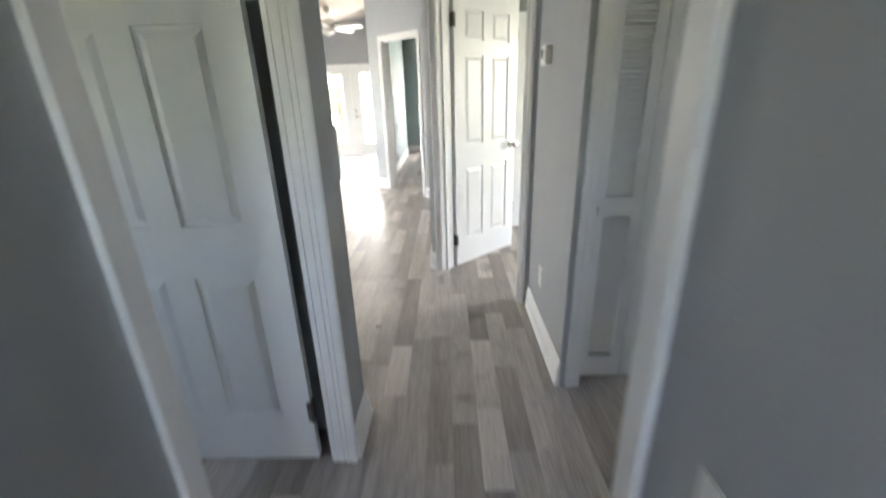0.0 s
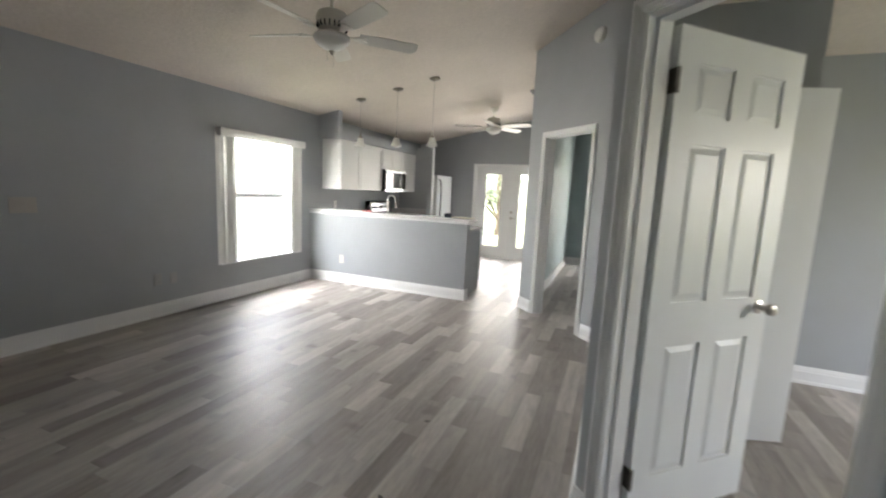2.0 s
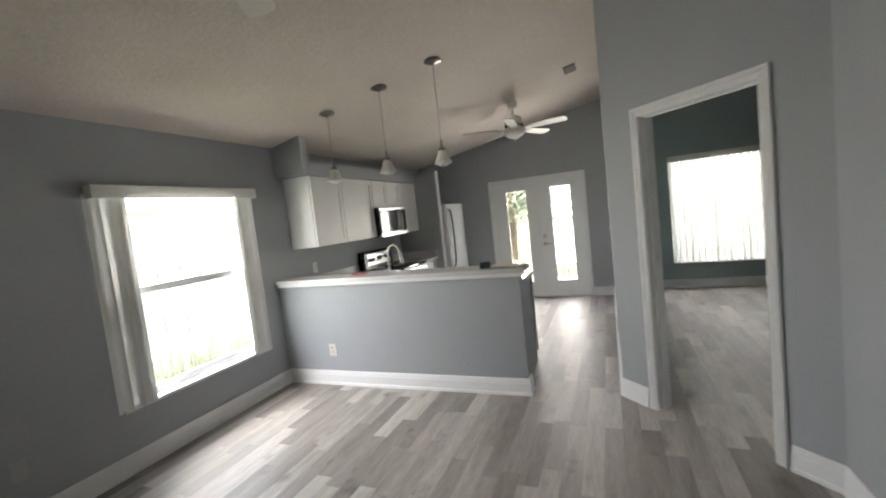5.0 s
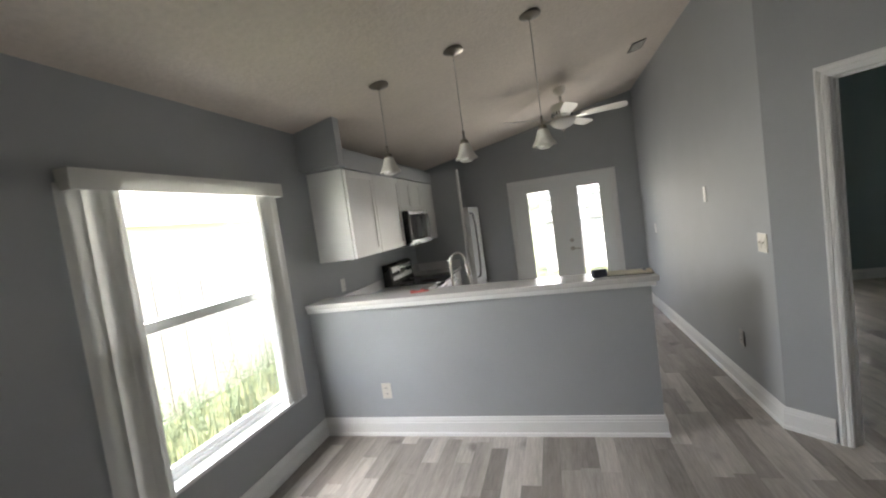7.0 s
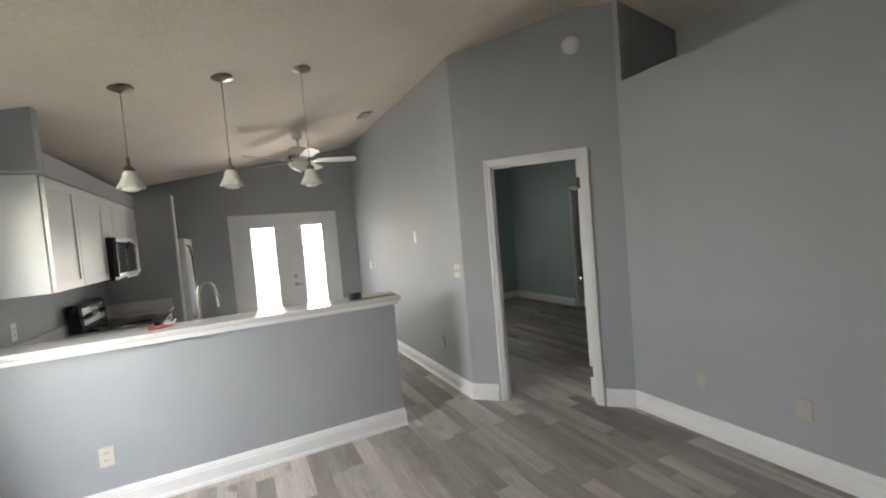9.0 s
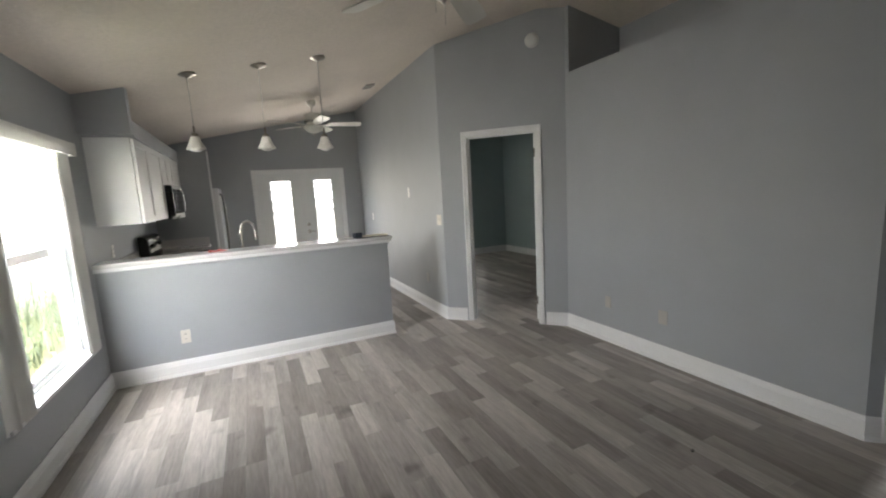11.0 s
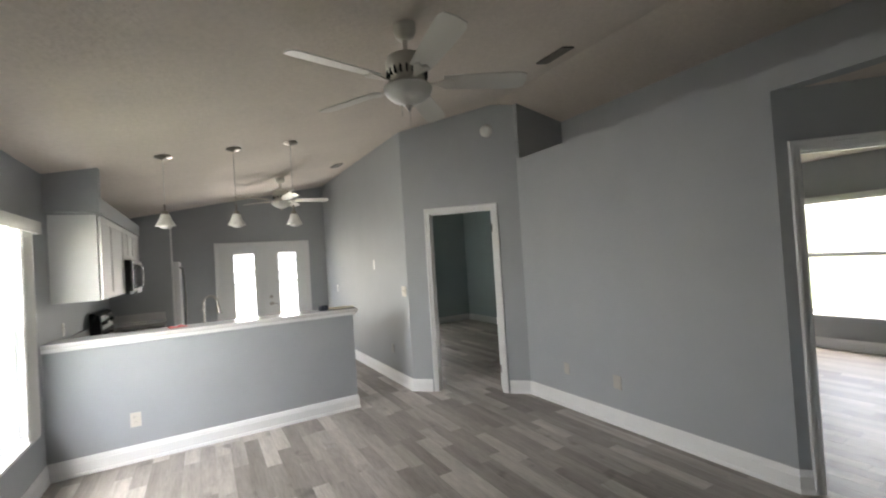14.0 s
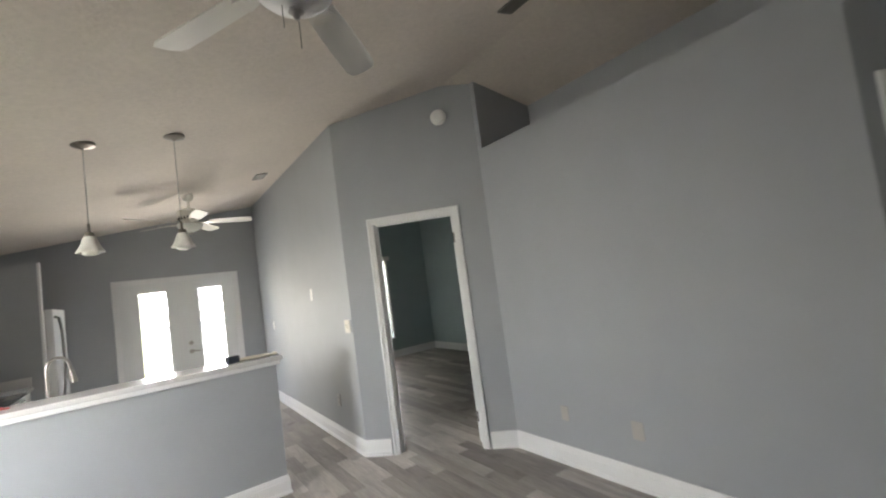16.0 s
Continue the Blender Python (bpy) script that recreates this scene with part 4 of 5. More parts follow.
# ---- ceiling fans ----
def ceiling_fan(x, y, turn, label):
    top = roof_z(x)
    ob = thing("ceiling_fan", pose(x, y, top, 0, 0, turn), label, "ceiling fan", "ceiling fans")
    part("canopy", lathe(bmesh.new(), [(0.056, 0.014), (0.062, -0.010), (0.062, -0.036), (0.052, -0.066), (0.032, -0.084), (0.016, -0.088)], 28), FAN_WHITE, ob, smooth=True)
    part("downrod", tube(bmesh.new(), (0, 0, -0.08), (0, 0, -0.175), 0.013), FAN_WHITE, ob, smooth=True)
    part("motor", lathe(bmesh.new(), [(0.03, -0.168), (0.078, -0.174), (0.104, -0.188), (0.114, -0.212), (0.115, -0.252), (0.106, -0.282), (0.09, -0.308), (0.07, -0.316)], 40), FAN_WHITE, ob, smooth=True)
    for k in range(20):
        a = 2 * math.pi * k / 20
        vb = bmesh.new()
        box(vb, 0.088, 0.113, -0.005, 0.005, -0.300, -0.262)
        bmesh.ops.rotate(vb, verts=vb.verts, matrix=Matrix.Rotation(a, 3, "Z"))
        part("vent_slot", vb, SLOT, ob)
    part("switch_housing", lathe(bmesh.new(), [(0.07, -0.312), (0.072, -0.334), (0.095, -0.340), (0.124, -0.343), (0.127, -0.349), (0.06, -0.352)], 36), FAN_WHITE, ob, smooth=True)
    part("light_bowl", lathe(bmesh.new(), [(0.125, -0.347), (0.133, -0.357), (0.130, -0.373), (0.117, -0.394), (0.095, -0.414), (0.064, -0.431), (0.034, -0.441), (0.016, -0.450)], 40), FROSTED, ob, "frosted glass light bowl", True)
    part("finial", lathe(bmesh.new(), [(0.022, -0.448), (0.024, -0.454), (0.012, -0.462), (0.010, -0.473), (0.004, -0.479)], 20), NICKEL, ob, "nickel finial", True)
    for cx, cy, cl in ((0.012, 0.0, 0.10), (-0.03, 0.03, 0.05)):
        part("pull_chain", tube(bmesh.new(), (cx, cy, -0.443), (cx, cy, -0.465 - cl), 0.0018, seg=6), NICKEL, ob)
    blade = bmesh.new()
    out = [(0.20, -0.052), (0.30, -0.060), (0.50, -0.066), (0.62, -0.067), (0.655, -0.052), (0.665, 0.0), (0.655, 0.052), (0.62, 0.067), (0.50, 0.066), (0.30, 0.060), (0.20, 0.052)]
    prism(blade, out, -0.003, 0.003)
    bmesh.ops.rotate(blade, verts=blade.verts, matrix=Matrix.Rotation(radians(-15), 3, "X"))
    bdata = mesh_of("blade", blade, FAN_BLADE)
    arm = bmesh.new()
    prism(arm, [(0.095, -0.018), (0.15, -0.012), (0.19, -0.03), (0.235, -0.042), (0.26, -0.02), (0.235, 0.0), (0.26, 0.02), (0.235, 0.042), (0.19, 0.03), (0.15, 0.012), (0.095, 0.018)], -0.0115, -0.0055)
    bmesh.ops.rotate(arm, verts=arm.verts, matrix=Matrix.Rotation(radians(-10), 3, "X"))
    adata = mesh_of("blade_arm", arm, FAN_WHITE)
    for k in range(5):
        b = new("blade", bdata)
        b.parent, b.location, b.rotation_euler = ob, (0, 0, -0.325), (0, 0, radians(72 * k))
        a = new("blade_arm", adata)
        a.parent, a.rotation_euler, a.location = b, (0, 0, 0), (0, 0, -0.002)
    return ob


ceiling_fan(-0.138, 5.13, 46, "white five-blade ceiling fan with a frosted light bowl")
ceiling_fan(-0.115, 9.49, 60, "white five-blade ceiling fan with a frosted bowl in the kitchen")


# ---- pendants over the bar ----
def pendant(x, y):
    top = roof_z(x)
    ob = thing("pendant_lamp", pose(x, y, top), "brushed-nickel pendant lamp with a flared ribbed glass shade", "pendant lamp", "pendants over the bar")
    can = lathe(bmesh.new(), [(0.068, 0.012), (0.074, 0.0), (0.069, -0.011), (0.046, -0.021), (0.018, -0.028), (0.006, -0.036)], 32)
    part("canopy", can, PENDANT_METAL, ob, "domed nickel canopy", True)
    zb = 1.958 - top
    part("cord", tube(bmesh.new(), (0, 0, -0.03), (0, 0, zb + 0.18), 0.0028, seg=10), CORD, ob)
    part("stem", lathe(bmesh.new(), [(0.004, zb + 0.188), (0.0085, zb + 0.184), (0.0085, zb + 0.126), (0.005, zb + 0.122)], 16), PENDANT_METAL, ob, smooth=True)
    part("socket_cap", lathe(bmesh.new(), [(0.009, zb + 0.130), (0.023, zb + 0.127), (0.027, zb + 0.118), (0.027, zb + 0.108), (0.029, zb + 0.106), (0.029, zb + 0.098), (0.032, zb + 0.094)], 28), PENDANT_METAL, ob, smooth=True)
    petal = lambda a, s: 1 + 0.10 * s * math.cos(6 * a) * (0.2 + 0.8 * s)
    sh = lathe(bmesh.new(), [(0.030, zb + 0.100), (0.037, zb + 0.092), (0.043, zb + 0.070), (0.051, zb + 0.046), (0.062, zb + 0.022), (0.072, zb + 0.006), (0.074, zb - 0.004), (0.070, zb - 0.007), (0.050, zb + 0.006)], 64, wave=petal)
    part("shade", sh, SHADE_GLASS, ob, "flared ribbed glass shade", True)
    part("diffuser", lathe(bmesh.new(), [(0.044, zb + 0.012), (0.047, zb - 0.006), (0.043, zb - 0.017), (0.028, zb - 0.024), (0.004, zb - 0.027)], 28), FROSTED, ob, "white diffuser", True)
    return ob


for px in (-1.416, -0.855, -0.335):
    pendant(px, 7.45)


# ---- plates, vents, small fittings ----
def plate(m, kind, label, w=0.072, h=0.116, mat=None):
    """A wall plate in the plane y=0, facing -y."""
    ob = thing("wall_plate" if kind == "blank" else ("light_switch" if kind == "switch" else "power_outlet"), m, label, {"blank": "wall plate", "switch": "light switch"}.get(kind, "outlet"))
    mat = mat or ALMOND
    part("plate", boxes((-w / 2, w / 2, -0.006, 0.001, -h / 2, h / 2), bevel=0.002), mat, ob)
    n = max(1, round(w / 0.06)) if kind == "switch" else 1
    for i in range(n):
        cx = (i - (n - 1) / 2) * 0.046
        if kind == "switch":
            part("toggle", boxes((cx - 0.016, cx + 0.016, -0.0085, -0.006, -0.033, 0.033), (cx - 0.004, cx + 0.004, -0.016, -0.008, -0.002, 0.012), bevel=0.001), mat, ob)
        elif kind == "outlet":
            for dz in (-0.021, 0.021):
                s = part("socket", boxes((cx - 0.017, cx + 0.017, -0.0085, -0.006, dz - 0.015, dz + 0.015), bevel=0.002), mat, ob)
                part("slot", boxes((cx - 0.008, cx - 0.005, -0.0092, -0.0083, dz - 0.004, dz + 0.007), (cx + 0.005, cx + 0.008, -0.0092, -0.0083, dz - 0.004, dz + 0.007)), SLOT, s)
    for dz in ((-0.042, 0.042) if kind != "outlet" else (0.0,)):
        part("screw", lathe(bmesh.new(), [(0.0035, 0), (0.0035, 0.0012), (0.002, 0.0015)], 10, Matrix.Translation((0, -0.0058, dz)) @ Matrix.Rotation(radians(90), 4, "X")), mat, ob)
    return ob


def on_x(x, y, z, face):
    """On a wall of constant x; face +1 looks towards +x."""
    return Matrix.Translation((x, y, z)) @ Matrix.Rotation(radians(90 * face), 4, "Z")


plate(pose(-1.69, YP, 0.345), "outlet", "ivory power outlet low on the half wall", 0.074, 0.118, IVORY)
plate(on_x(XR, 6.043, 0.377, -1), "blank", "almond blank wall plate low on the grey wall", 0.064, 0.106)
plate(on_x(XR, 5.476, 0.373, -1), "blank", "almond cable wall plate low on the grey wall", 0.078, 0.115)
plate(on_x(XK, 7.64, 1.15, -1), "switch", "ivory double light switch at the kitchen corner", 0.118, 0.12, IVORY)
plate(on_x(XK, 8.584, 1.482, -1), "blank", "slim white wall plate on the kitchen wall", 0.05, 0.13, WHITE_PLASTIC)
plate(on_x(XK, 8.08, 0.405, -1), "outlet", "dull grey power outlet on the kitchen wall", mat=PLATE_GREY)
plate(on_x(XK, 10.45, 1.10, -1), "switch", "white light switch beside the patio doors", mat=WHITE_PLASTIC)
plate(on_x(XL, 5.161, 0.38, 1), "outlet", "dull grey power outlet on the window wall", mat=PLATE_GREY)
plate(on_x(XL, 5.321, 0.372, 1), "blank", "dull grey cable plate on the window wall", mat=PLATE_GREY)
plate(on_x(XL, 4.18, 1.135, 1), "switch", "almond triple light switch on the window wall", 0.165, 0.12)
plate(on_x(XL, 8.02, 1.10, 1), "outlet", "white power outlet over the worktop", mat=WHITE_PLASTIC)
plate(on_x(2.53, 3.229, 0.36, -1), "outlet", "white power outlet low on the hall wall", mat=WHITE_PLASTIC)
plate(on_x(HALL_E, 1.36, 0.90, -1), "switch", "white light switch beside the hall opening", mat=WHITE_PLASTIC)

th = thing("thermostat", on_x(2.53, 3.33, 1.525, -1), "white wall thermostat with a small grey display", "thermostat")
part("body", boxes((-0.06, 0.06, -0.032, 0.0, -0.045, 0.045), bevel=0.006), WHITE_PLASTIC, th)
part("display", boxes((-0.045, 0.0, -0.0335, -0.0315, -0.012, 0.03)), GLASS_DISPLAY, th, "grey display")
part("button", boxes((0.015, 0.045, -0.034, -0.0315, -0.03, 0.03), bevel=0.001), WHITE_PLASTIC, th)

sd = thing("smoke_detector", Matrix.Translation((1.64, 8.44 - 1.64, 2.90)) @ Matrix.Rotation(radians(-45), 4, "Z") @ Matrix.Rotation(radians(90), 4, "X"), "round white smoke detector high on the angled wall", "smoke detector")
part("base", lathe(bmesh.new(), [(0.070, 0), (0.070, 0.012), (0.064, 0.016)], 36), WHITE_PLASTIC, sd, smooth=True)
part("cover", lathe(bmesh.new(), [(0.062, 0.014), (0.062, 0.03), (0.05, 0.042), (0.02, 0.046), (0.004, 0.046)], 36), WHITE_PLASTIC, sd, smooth=True)


def ceiling_vent(x, y, w, l, label):
    tilt = math.degrees(math.atan(SLOPE if x < RIDGE_X else -SLOPE))
    ob = thing("ceiling_vent", pose(x, y, roof_z(x), 0, -tilt, 0), label, "vent", "ceiling vents")
    part("frame", boxes((-w / 2, -w / 2 + 0.02, -l / 2, l / 2, -0.012, 0.002), (w / 2 - 0.02, w / 2, -l / 2, l / 2, -0.012, 0.002), (-w / 2 + 0.02, w / 2 - 0.02, -l / 2, -l / 2 + 0.02, -0.012, 0.002), (-w / 2 + 0.02, w / 2 - 0.02, l / 2 - 0.02, l / 2, -0.012, 0.002)), VENT, ob)
    part("backing", boxes((-w / 2 + 0.02, w / 2 - 0.02, -l / 2 + 0.02, l / 2 - 0.02, -0.003, 0.001)), SLOT, ob)
    n = 5
    for i in range(n):
        sx = -w / 2 + 0.03 + (w - 0.06) * i / (n - 1)
        sb = boxes((-0.012, 0.012, -l / 2 + 0.02, l / 2 - 0.02, -0.001, 0.001))
        bmesh.ops.rotate(sb, verts=sb.verts, matrix=Matrix.Rotation(radians(35), 3, "Y"))
        bmesh.ops.translate(sb, verts=sb.verts, vec=(sx, 0, -0.009))
        part("slat", sb, VENT, ob)
    return ob


ceiling_vent(1.42, 5.52, 0.13, 0.30, "long grey metal air vent near the ridge")
ceiling_vent(0.62, 9.12, 0.13, 0.24, "grey metal air vent in the kitchen ceiling")

# ---- clutter on the bar ----
tape = thing("tape_measure", pose(-0.085, 7.50, 1.05, 0, 0, 25), "small dark tape measure lying on the bar top", "tape measure")
part("case", boxes((-0.046, 0.046, -0.026, 0.026, 0, 0.056), bevel=0.016), BLUE_PLASTIC, tape)
part("blade_tip", boxes((0.044, 0.068, -0.009, 0.009, 0.002, 0.008)), ALMOND, tape)
note = thing("clipboard", pose(0.10, 7.555, 1.05, 0, 0, -6), "cream papers on a dark clipboard on the bar top", "clipboard")
part("board", boxes((-0.15, 0.15, -0.075, 0.075, 0, 0.005), bevel=0.0015), BATH_DARK, note)
part("papers", boxes((-0.135, 0.14, -0.066, 0.066, 0.0055, 0.014)), PAPER, note)
part("clip", boxes((0.085, 0.108, -0.03, 0.03, 0.014, 0.022), bevel=0.003), CHROME, note)
rb = bmesh.new()
bmesh.ops.create_grid(rb, x_segments=14, y_segments=8, size=0.5, matrix=Matrix.Diagonal((0.14, 0.06, 1, 1)))
for v in rb.verts:
    v.co.z = 0.006 + 0.022 * max(0, noise.noise(v.co * 22) + 0.25)
ret = bmesh.ops.extrude_face_region(rb, geom=list(rb.faces))
for v in ret["geom"]:
    if isinstance(v, bmesh.types.BMVert):
        v.co.z = 0.0
rag = tagged(part("cleaning_cloth", rb, RED, smooth=True), "crumpled dark red cloth on the bar top", "cloth")
rag.matrix_world = pose(-1.37, 7.58, 1.05, 0, 0, 20)

# ---- bathroom glimpse ----
van = thing("vanity", pose(3.32, 2.96, 0), "dark vanity cabinet with a white basin top", "vanity")
part("body", boxes((0.02, 0.88, 0.02, 0.488, 0.08, 0.80), bevel=0.004), BATH_DARK, van)
part("plinth", boxes((0.02, 0.88, 0.05, 0.488, 0, 0.08)), BATH_DARK, van)
part("basin_top", boxes((0, 0.90, 0, 0.489, 0.801, 0.845), (0, 0.90, 0.465, 0.489, 0.845, 0.92), bevel=0.008), TRIM, van, "white basin top")
part("faucet", pipe(bmesh.new(), [(0.30, 0.40, 0.845), (0.30, 0.39, 0.94), (0.30, 0.33, 0.955), (0.30, 0.27, 0.93)], 0.014), CHROME, van, "chrome faucet", True)
part("tap", lathe(bmesh.new(), [(0.024, 0.845), (0.018, 0.87), (0.03, 0.885), (0.03, 0.91), (0.006, 0.915)], 20, Matrix.Translation((0.17, 0.36, 0))), CHROME, van, "chrome tap", True)
mir = thing("bathroom_mirror", pose(3.80, 3.45, 1.09), "frameless bathroom mirror over the vanity", "mirror")
part("mirror_glass", boxes((-0.02, 0.72, -0.008, -0.001, 0, 0.75)), MIRROR, mir)

# ---- specks on the floor ----
chip_rnd = random.Random(4)
for cx, cy in ((0.98, 4.62), (1.55, 3.30), (1.05, 3.95)):
    cb = bmesh.new()
    bmesh.ops.create_icosphere(cb, subdivisions=1, radius=0.011)
    for v in cb.verts:
        v.co = Vector((v.co.x * 1.8, v.co.y, v.co.z * 0.35 + 0.004)) * chip_rnd.uniform(0.8, 1.2)
    chip = tagged(part("debris", cb, BATH_DARK), "small dark chip of debris on the plank floor", "debris")
    chip.matrix_world = pose(cx, cy, 0.0, 0, 0, chip_rnd.uniform(0, 180))

# ---- outdoors ----
gb = bmesh.new()
bmesh.ops.create_grid(gb, x_segments=2, y_segments=2, size=900, matrix=Matrix.Translation((0, 0, -0.12)))
structure("ground", gb, GRASS, "pale green lawn round the house", "ground")
structure("pavement", boxes((-2.4, 2.4, 11.36, 13.2, -0.2, -0.03)), CONCRETE, "pale concrete patio slab behind the doors", "patio")

fence = thing("fence", pose(-4.35, 4.0, -0.12), "pale weathered board fence behind tall weeds", "fence")
fb = mesh_of("board", boxes((-0.011, 0.011, -0.064, 0.064, 0.02, 1.62), bevel=0.002), WOOD_FENCE)
for i in range(96):
    b = new("board", fb)
    b.parent, b.location = fence, (random.uniform(-0.003, 0.003), 0.148 * i, random.uniform(-0.015, 0.015))
# dark strips stand in for the shade in every second board gap
bt = mesh_of("gap_shade_strip", boxes((-0.009, 0.006, -0.015, 0.015, 0.03, 1.55)), FENCE_GAP_SHADE)
for i in range(0, 96, 2):
    b = new("gap_shade_strip", bt)
    b.parent, b.location = fence, (-0.004, 0.148 * i + 0.074, 0)
for z in (0.35, 1.35):
    part("rail", boxes((-0.06, -0.018, -0.1, 14.2, z - 0.045, z + 0.045)), WOOD_FENCE, fence)
for i in range(6):
    part("post", boxes((-0.15, -0.06, 0.3 + 2.4 * i, 0.39 + 2.4 * i, 0, 1.7), bevel=0.004), WOOD_FENCE, fence)


def blades(name, x0, x1, y0, y1, count, h0, h1, label, category):
    """Many bent grass blades and small leaves as one mesh."""
    verts, faces = [], []
    for _ in range(count):
        x, y, h, a = random.uniform(x0, x1), random.uniform(y0, y1), random.uniform(h0, h1) * random.uniform(0.5, 1), random.uniform(0, 6.28)
        lean, w = random.uniform(0.05, 0.4) * h, random.uniform(0.003, 0.008)
        h *= 0.62 + 0.75 * max(-0.4, noise.noise(Vector((x * 0.8, y * 1.1, 3.0))))
        cx, cy = math.cos(a), math.sin(a)
        k = len(verts)
        for s, t in ((0, 0), (0.35, 0.15), (0.7, 0.5), (1.0, 1.0)):
            ww = w * (1 - s * 0.85)
            bx, by, bz = x + cx * lean * t, y + cy * lean * t, -0.12 + h * s
            verts += [(bx - cy * ww, by + cx * ww, bz), (bx + cy * ww, by - cx * ww, bz)]
        for j in range(3):
            faces.append((k + 2 * j, k + 2 * j + 1, k + 2 * j + 3, k + 2 * j + 2))
        for j in range(random.randint(6, 14)):
            s = random.uniform(0.3, 1.0)
            q = random.uniform(0, 6.28)
            r = random.uniform(0.014, 0.036)
            p = Vector((x + cx * lean * s * s, y + cy * lean * s * s, -0.12 + h * s))
            u, v = Vector((math.cos(q), math.sin(q), random.uniform(-0.4, 0.6))) * r, Vector((-math.sin(q), math.cos(q), random.uniform(-0.3, 0.3))) * r * 0.4
            k2 = len(verts)
            verts += [tuple(p), tuple(p + u * 0.5 + v), tuple(p + u), tuple(p + u * 0.5 - v)]
            faces.append((k2, k2 + 1, k2 + 2, k2 + 3))
    me = bpy.data.meshes.new(name)
    me.from_pydata(verts, [], faces)
    me.materials.append(LEAF)
    return tagged(new(name, me), label, category, kind="stuff")


blades("tall_weeds", -4.25, -3.2, 5.0, 16.0, 2300, 0.35, 1.15, "tall green weeds growing along the fence", "weeds")
blades("patio_grass", -2.5, 3.0, 13.25, 15.3, 900, 0.08, 0.25, "rough grass beyond the patio", "grass")


def tree(x, y, height, spread, label, seed):
    rnd = random.Random(seed)
    ob = thing("tree", pose(x, y, -0.12), label, "tree")
    tb = bmesh.new()
    pipe(tb, [(0, 0, 0), (0.05, 0.02, height * 0.25), (-0.04, 0.05, height * 0.5), (0.05, 0, height * 0.8)], 0.11, 10)
    ends = []
    for k in range(9):
        a, z = rnd.uniform(0, 6.28), height * rnd.uniform(0.1, 0.75)
        r = spread * rnd.uniform(0.45, 0.95)
        tip = (r * math.cos(a), r * math.sin(a), z + height * rnd.uniform(0.1, 0.3))
        pipe(tb, [(0, 0.02, z), (tip[0] * 0.5, tip[1] * 0.5, z + 0.6 * (tip[2] - z)), tip], 0.035, 7)
        ends.append(Vector(tip))
    part("trunk", tb, BARK, ob)
    verts, faces = [], []
    for c in ends + [Vector((0, 0, height * 0.85))]:
        for _ in range(420):
            d = Vector((rnd.gauss(0, 1), rnd.gauss(0, 1), rnd.gauss(0, 0.7))) * spread * 0.22
            p, r = c + d, rnd.uniform(0.06, 0.12)
            u = Vector((rnd.gauss(0, 1), rnd.gauss(0, 1), rnd.gauss(0, 0.6))).normalized() * r
            v = u.orthogonal().normalized() * r * 0.4
            k = len(verts)
            verts += [tuple(p), tuple(p + u * 0.5 + v), tuple(p + u), tuple(p + u * 0.5 - v)]
            faces.append((k, k + 1, k + 2, k + 3))
    me = bpy.data.meshes.new("crown")
    me.from_pydata(verts, [], faces)
    me.materials.append(LEAF_TREE)
    new("crown", me).parent = ob
    return ob


tree(-2.0, 17.4, 3.8, 1.5, "leafy green garden tree beyond the patio", 3)
tree(-5.6, 24.0, 5.2, 1.8, "leafy green tree far beyond the patio", 5)

cage = thing("screen_enclosure", pose(-0.62, 15.5, -0.12), "white metal screen enclosure with grey mesh beyond the patio", "screen enclosure")
for x in (0.0, 0.86, 0.98, 1.85, 2.75, 3.65):
    part("post", boxes((x, x + 0.07, 0, 0.07, 0, 2.30), bevel=0.004), VINYL, cage)
for z, t in ((0.04, 0.08), (1.30, 0.05), (1.58, 0.11), (1.88, 0.06), (2.06, 0.07), (2.30, 0.08)):
    part("beam", boxes((0.0, 3.72, 0.004, 0.066, z, z + t), bevel=0.004), VINYL, cage)
part("mesh_panel", boxes((0.01, 3.7, 0.08, 0.083, 0.05, 2.34)), SCREEN, cage, "fine grey insect mesh")

hs = thing("house", pose(-16.0, 16.0, -0.12), "white stucco neighbouring house with a low pale roof", "house")
part("wall", boxes((-4, 4, -6, 6, 0, 2.7)), STUCCO, hs)
rf = bmesh.new()
lo = [rf.verts.new(p) for p in ((-4.5, -6.5, 2.7), (4.5, -6.5, 2.7), (4.5, 6.5, 2.7), (-4.5, 6.5, 2.7))]
hi = [rf.verts.new(p) for p in ((0, -3, 4.2), (0, 3, 4.2))]
for f in ((lo[0], lo[1], hi[0]), (lo[1], lo[2], hi[1], hi[0]), (lo[2], lo[3], hi[1]), (lo[3], lo[0], hi[0], hi[1]), (lo[3], lo[2], lo[1], lo[0])):
    rf.faces.new(f)
part("roof", rf, ROOF, hs, "pale shingle roof")

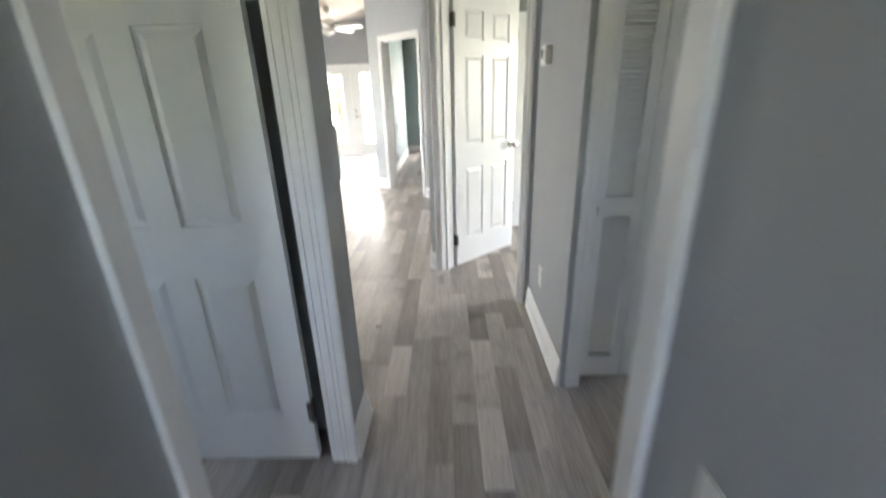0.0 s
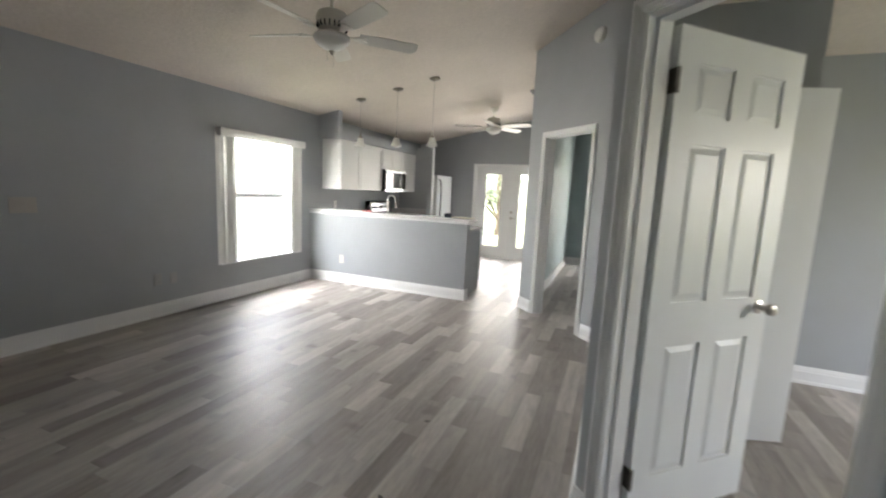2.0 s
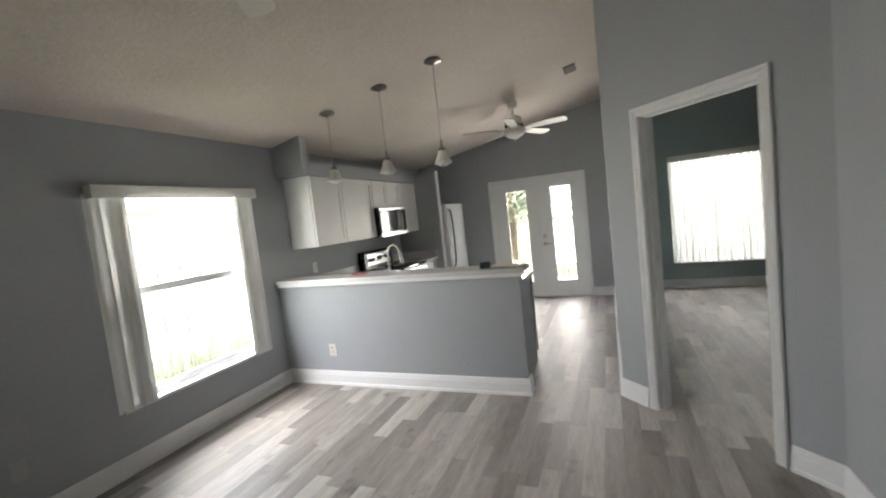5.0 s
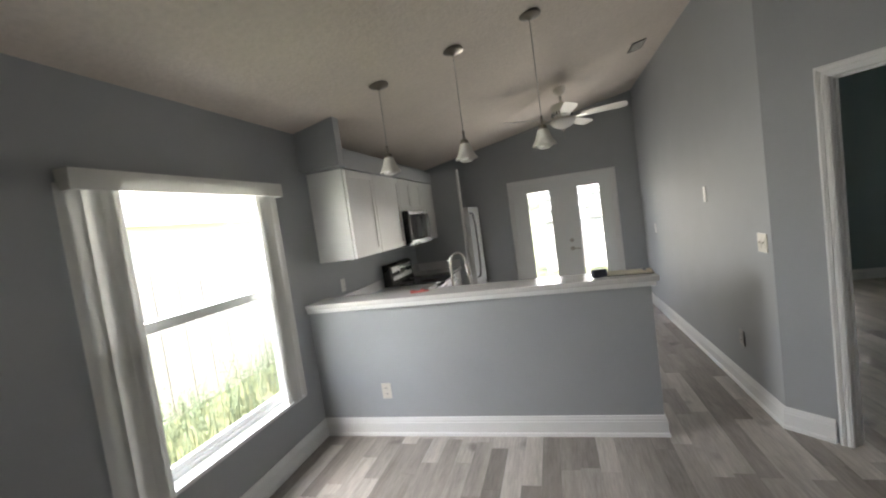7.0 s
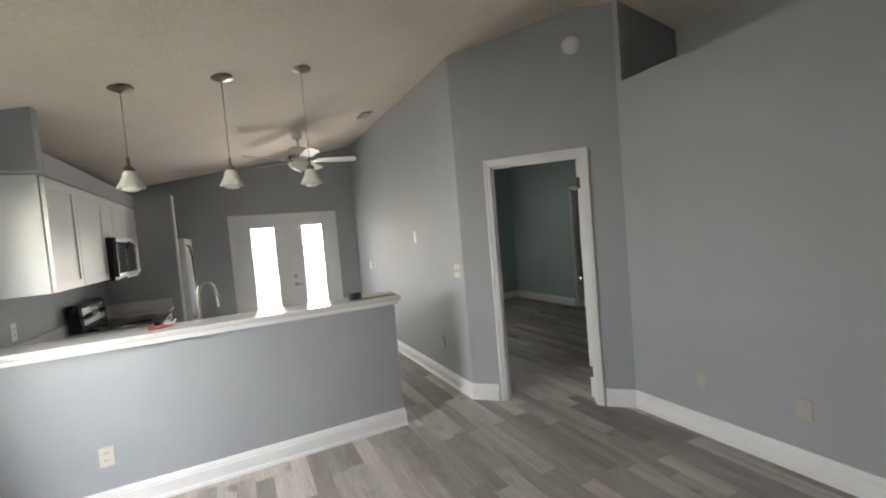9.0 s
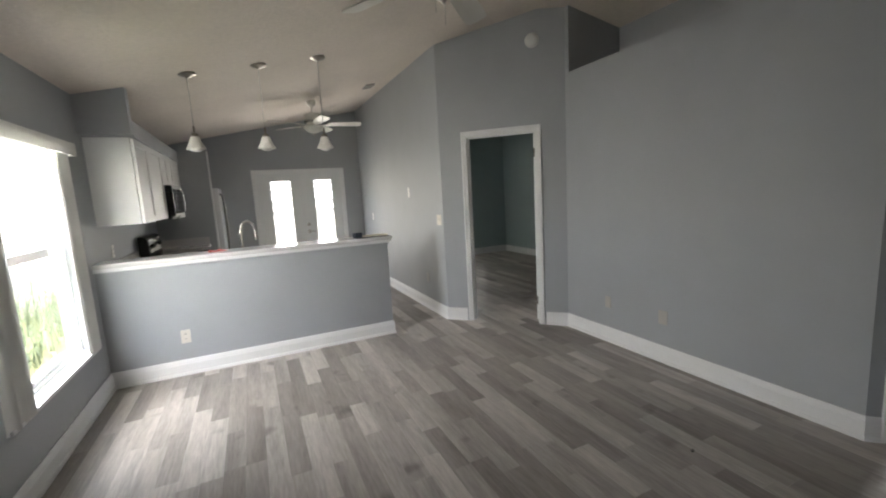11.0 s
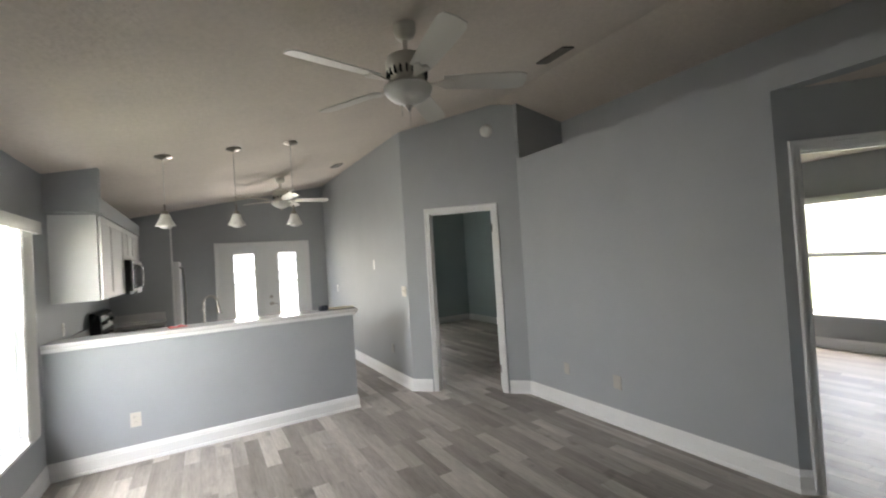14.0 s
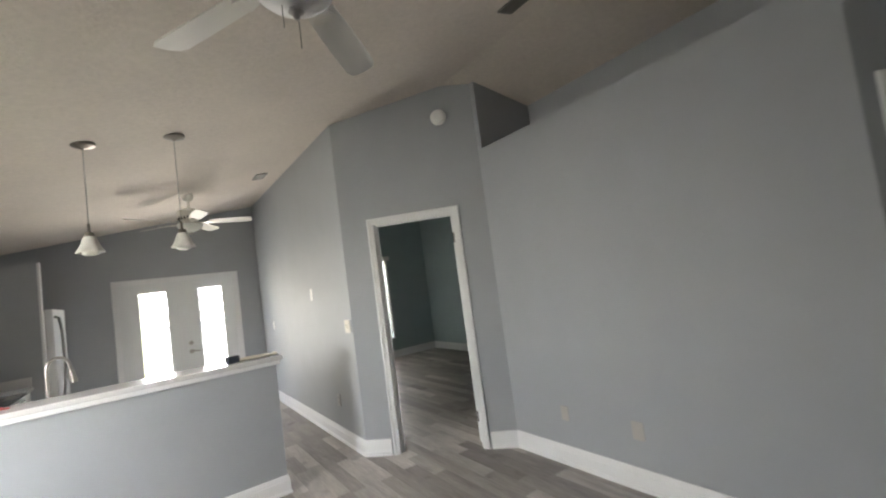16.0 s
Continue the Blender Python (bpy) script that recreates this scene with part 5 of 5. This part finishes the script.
# ---- floor: subfloor and planks ----
floor = structure("floor", boxes((XL - 0.1, 6.2, -0.4, 11.7, -0.1, -0.0018)), SOIL, "grey oak-look vinyl plank floor", "floor")
LENGTHS = (0.42, 0.56, 0.70, 0.92)
STRIP = 0.112


def plank_bm(x0, x1, y0, y1):
    bm = bmesh.new()
    e = 0.0005
    lo = [bm.verts.new(p) for p in ((x0, y0, -0.0015), (x1, y0, -0.0015), (x1, y1, -0.0015), (x0, y1, -0.0015))]
    hi = [bm.verts.new(p) for p in ((x0 + e, y0 + e, 0), (x1 - e, y0 + e, 0), (x1 - e, y1 - e, 0), (x0 + e, y1 - e, 0))]
    for k in range(4):
        bm.faces.new((lo[k], lo[(k + 1) % 4], hi[(k + 1) % 4], hi[k]))
    bm.faces.new(hi)
    return bm


PLANKS = {n: mesh_of("plank", plank_bm(0, STRIP, 0, n), PLANK) for n in LENGTHS}
rnd = random.Random(11)
rest_v, rest_f, placed = [], [], 0
x = XL
while x < 6.0:
    y = -0.35 - rnd.uniform(0, 0.6)
    while y < 11.55:
        n = rnd.choice(LENGTHS)
        near = 2.9 < y < 6.9 and -1.4 < x < 1.75 or 1.7 < y < 3.0 and 1.6 < x < 2.4
        if near and placed < 300:
            pl = new("plank", PLANKS[n])
            pl.parent, pl.location = floor, (x, y, 0)
            placed += 1
        else:
            e, k = 0.0005, len(rest_v)
            x1, y1 = x + STRIP, y + n
            rest_v += [(x, y, -0.0015), (x1, y, -0.0015), (x1, y1, -0.0015), (x, y1, -0.0015), (x + e, y + e, 0), (x1 - e, y + e, 0), (x1 - e, y1 - e, 0), (x + e, y1 - e, 0)]
            rest_f += [(k + 4, k + 5, k + 6, k + 7)] + [(k + j, k + (j + 1) % 4, k + 4 + (j + 1) % 4, k + 4 + j) for j in range(4)]
        y += n
    x += STRIP
rest = bpy.data.meshes.new("planks")
rest.from_pydata(rest_v, [], rest_f)
rest.materials.append(PLANK_REST)
tagged(new("planks", rest), kind="stuff").parent = floor
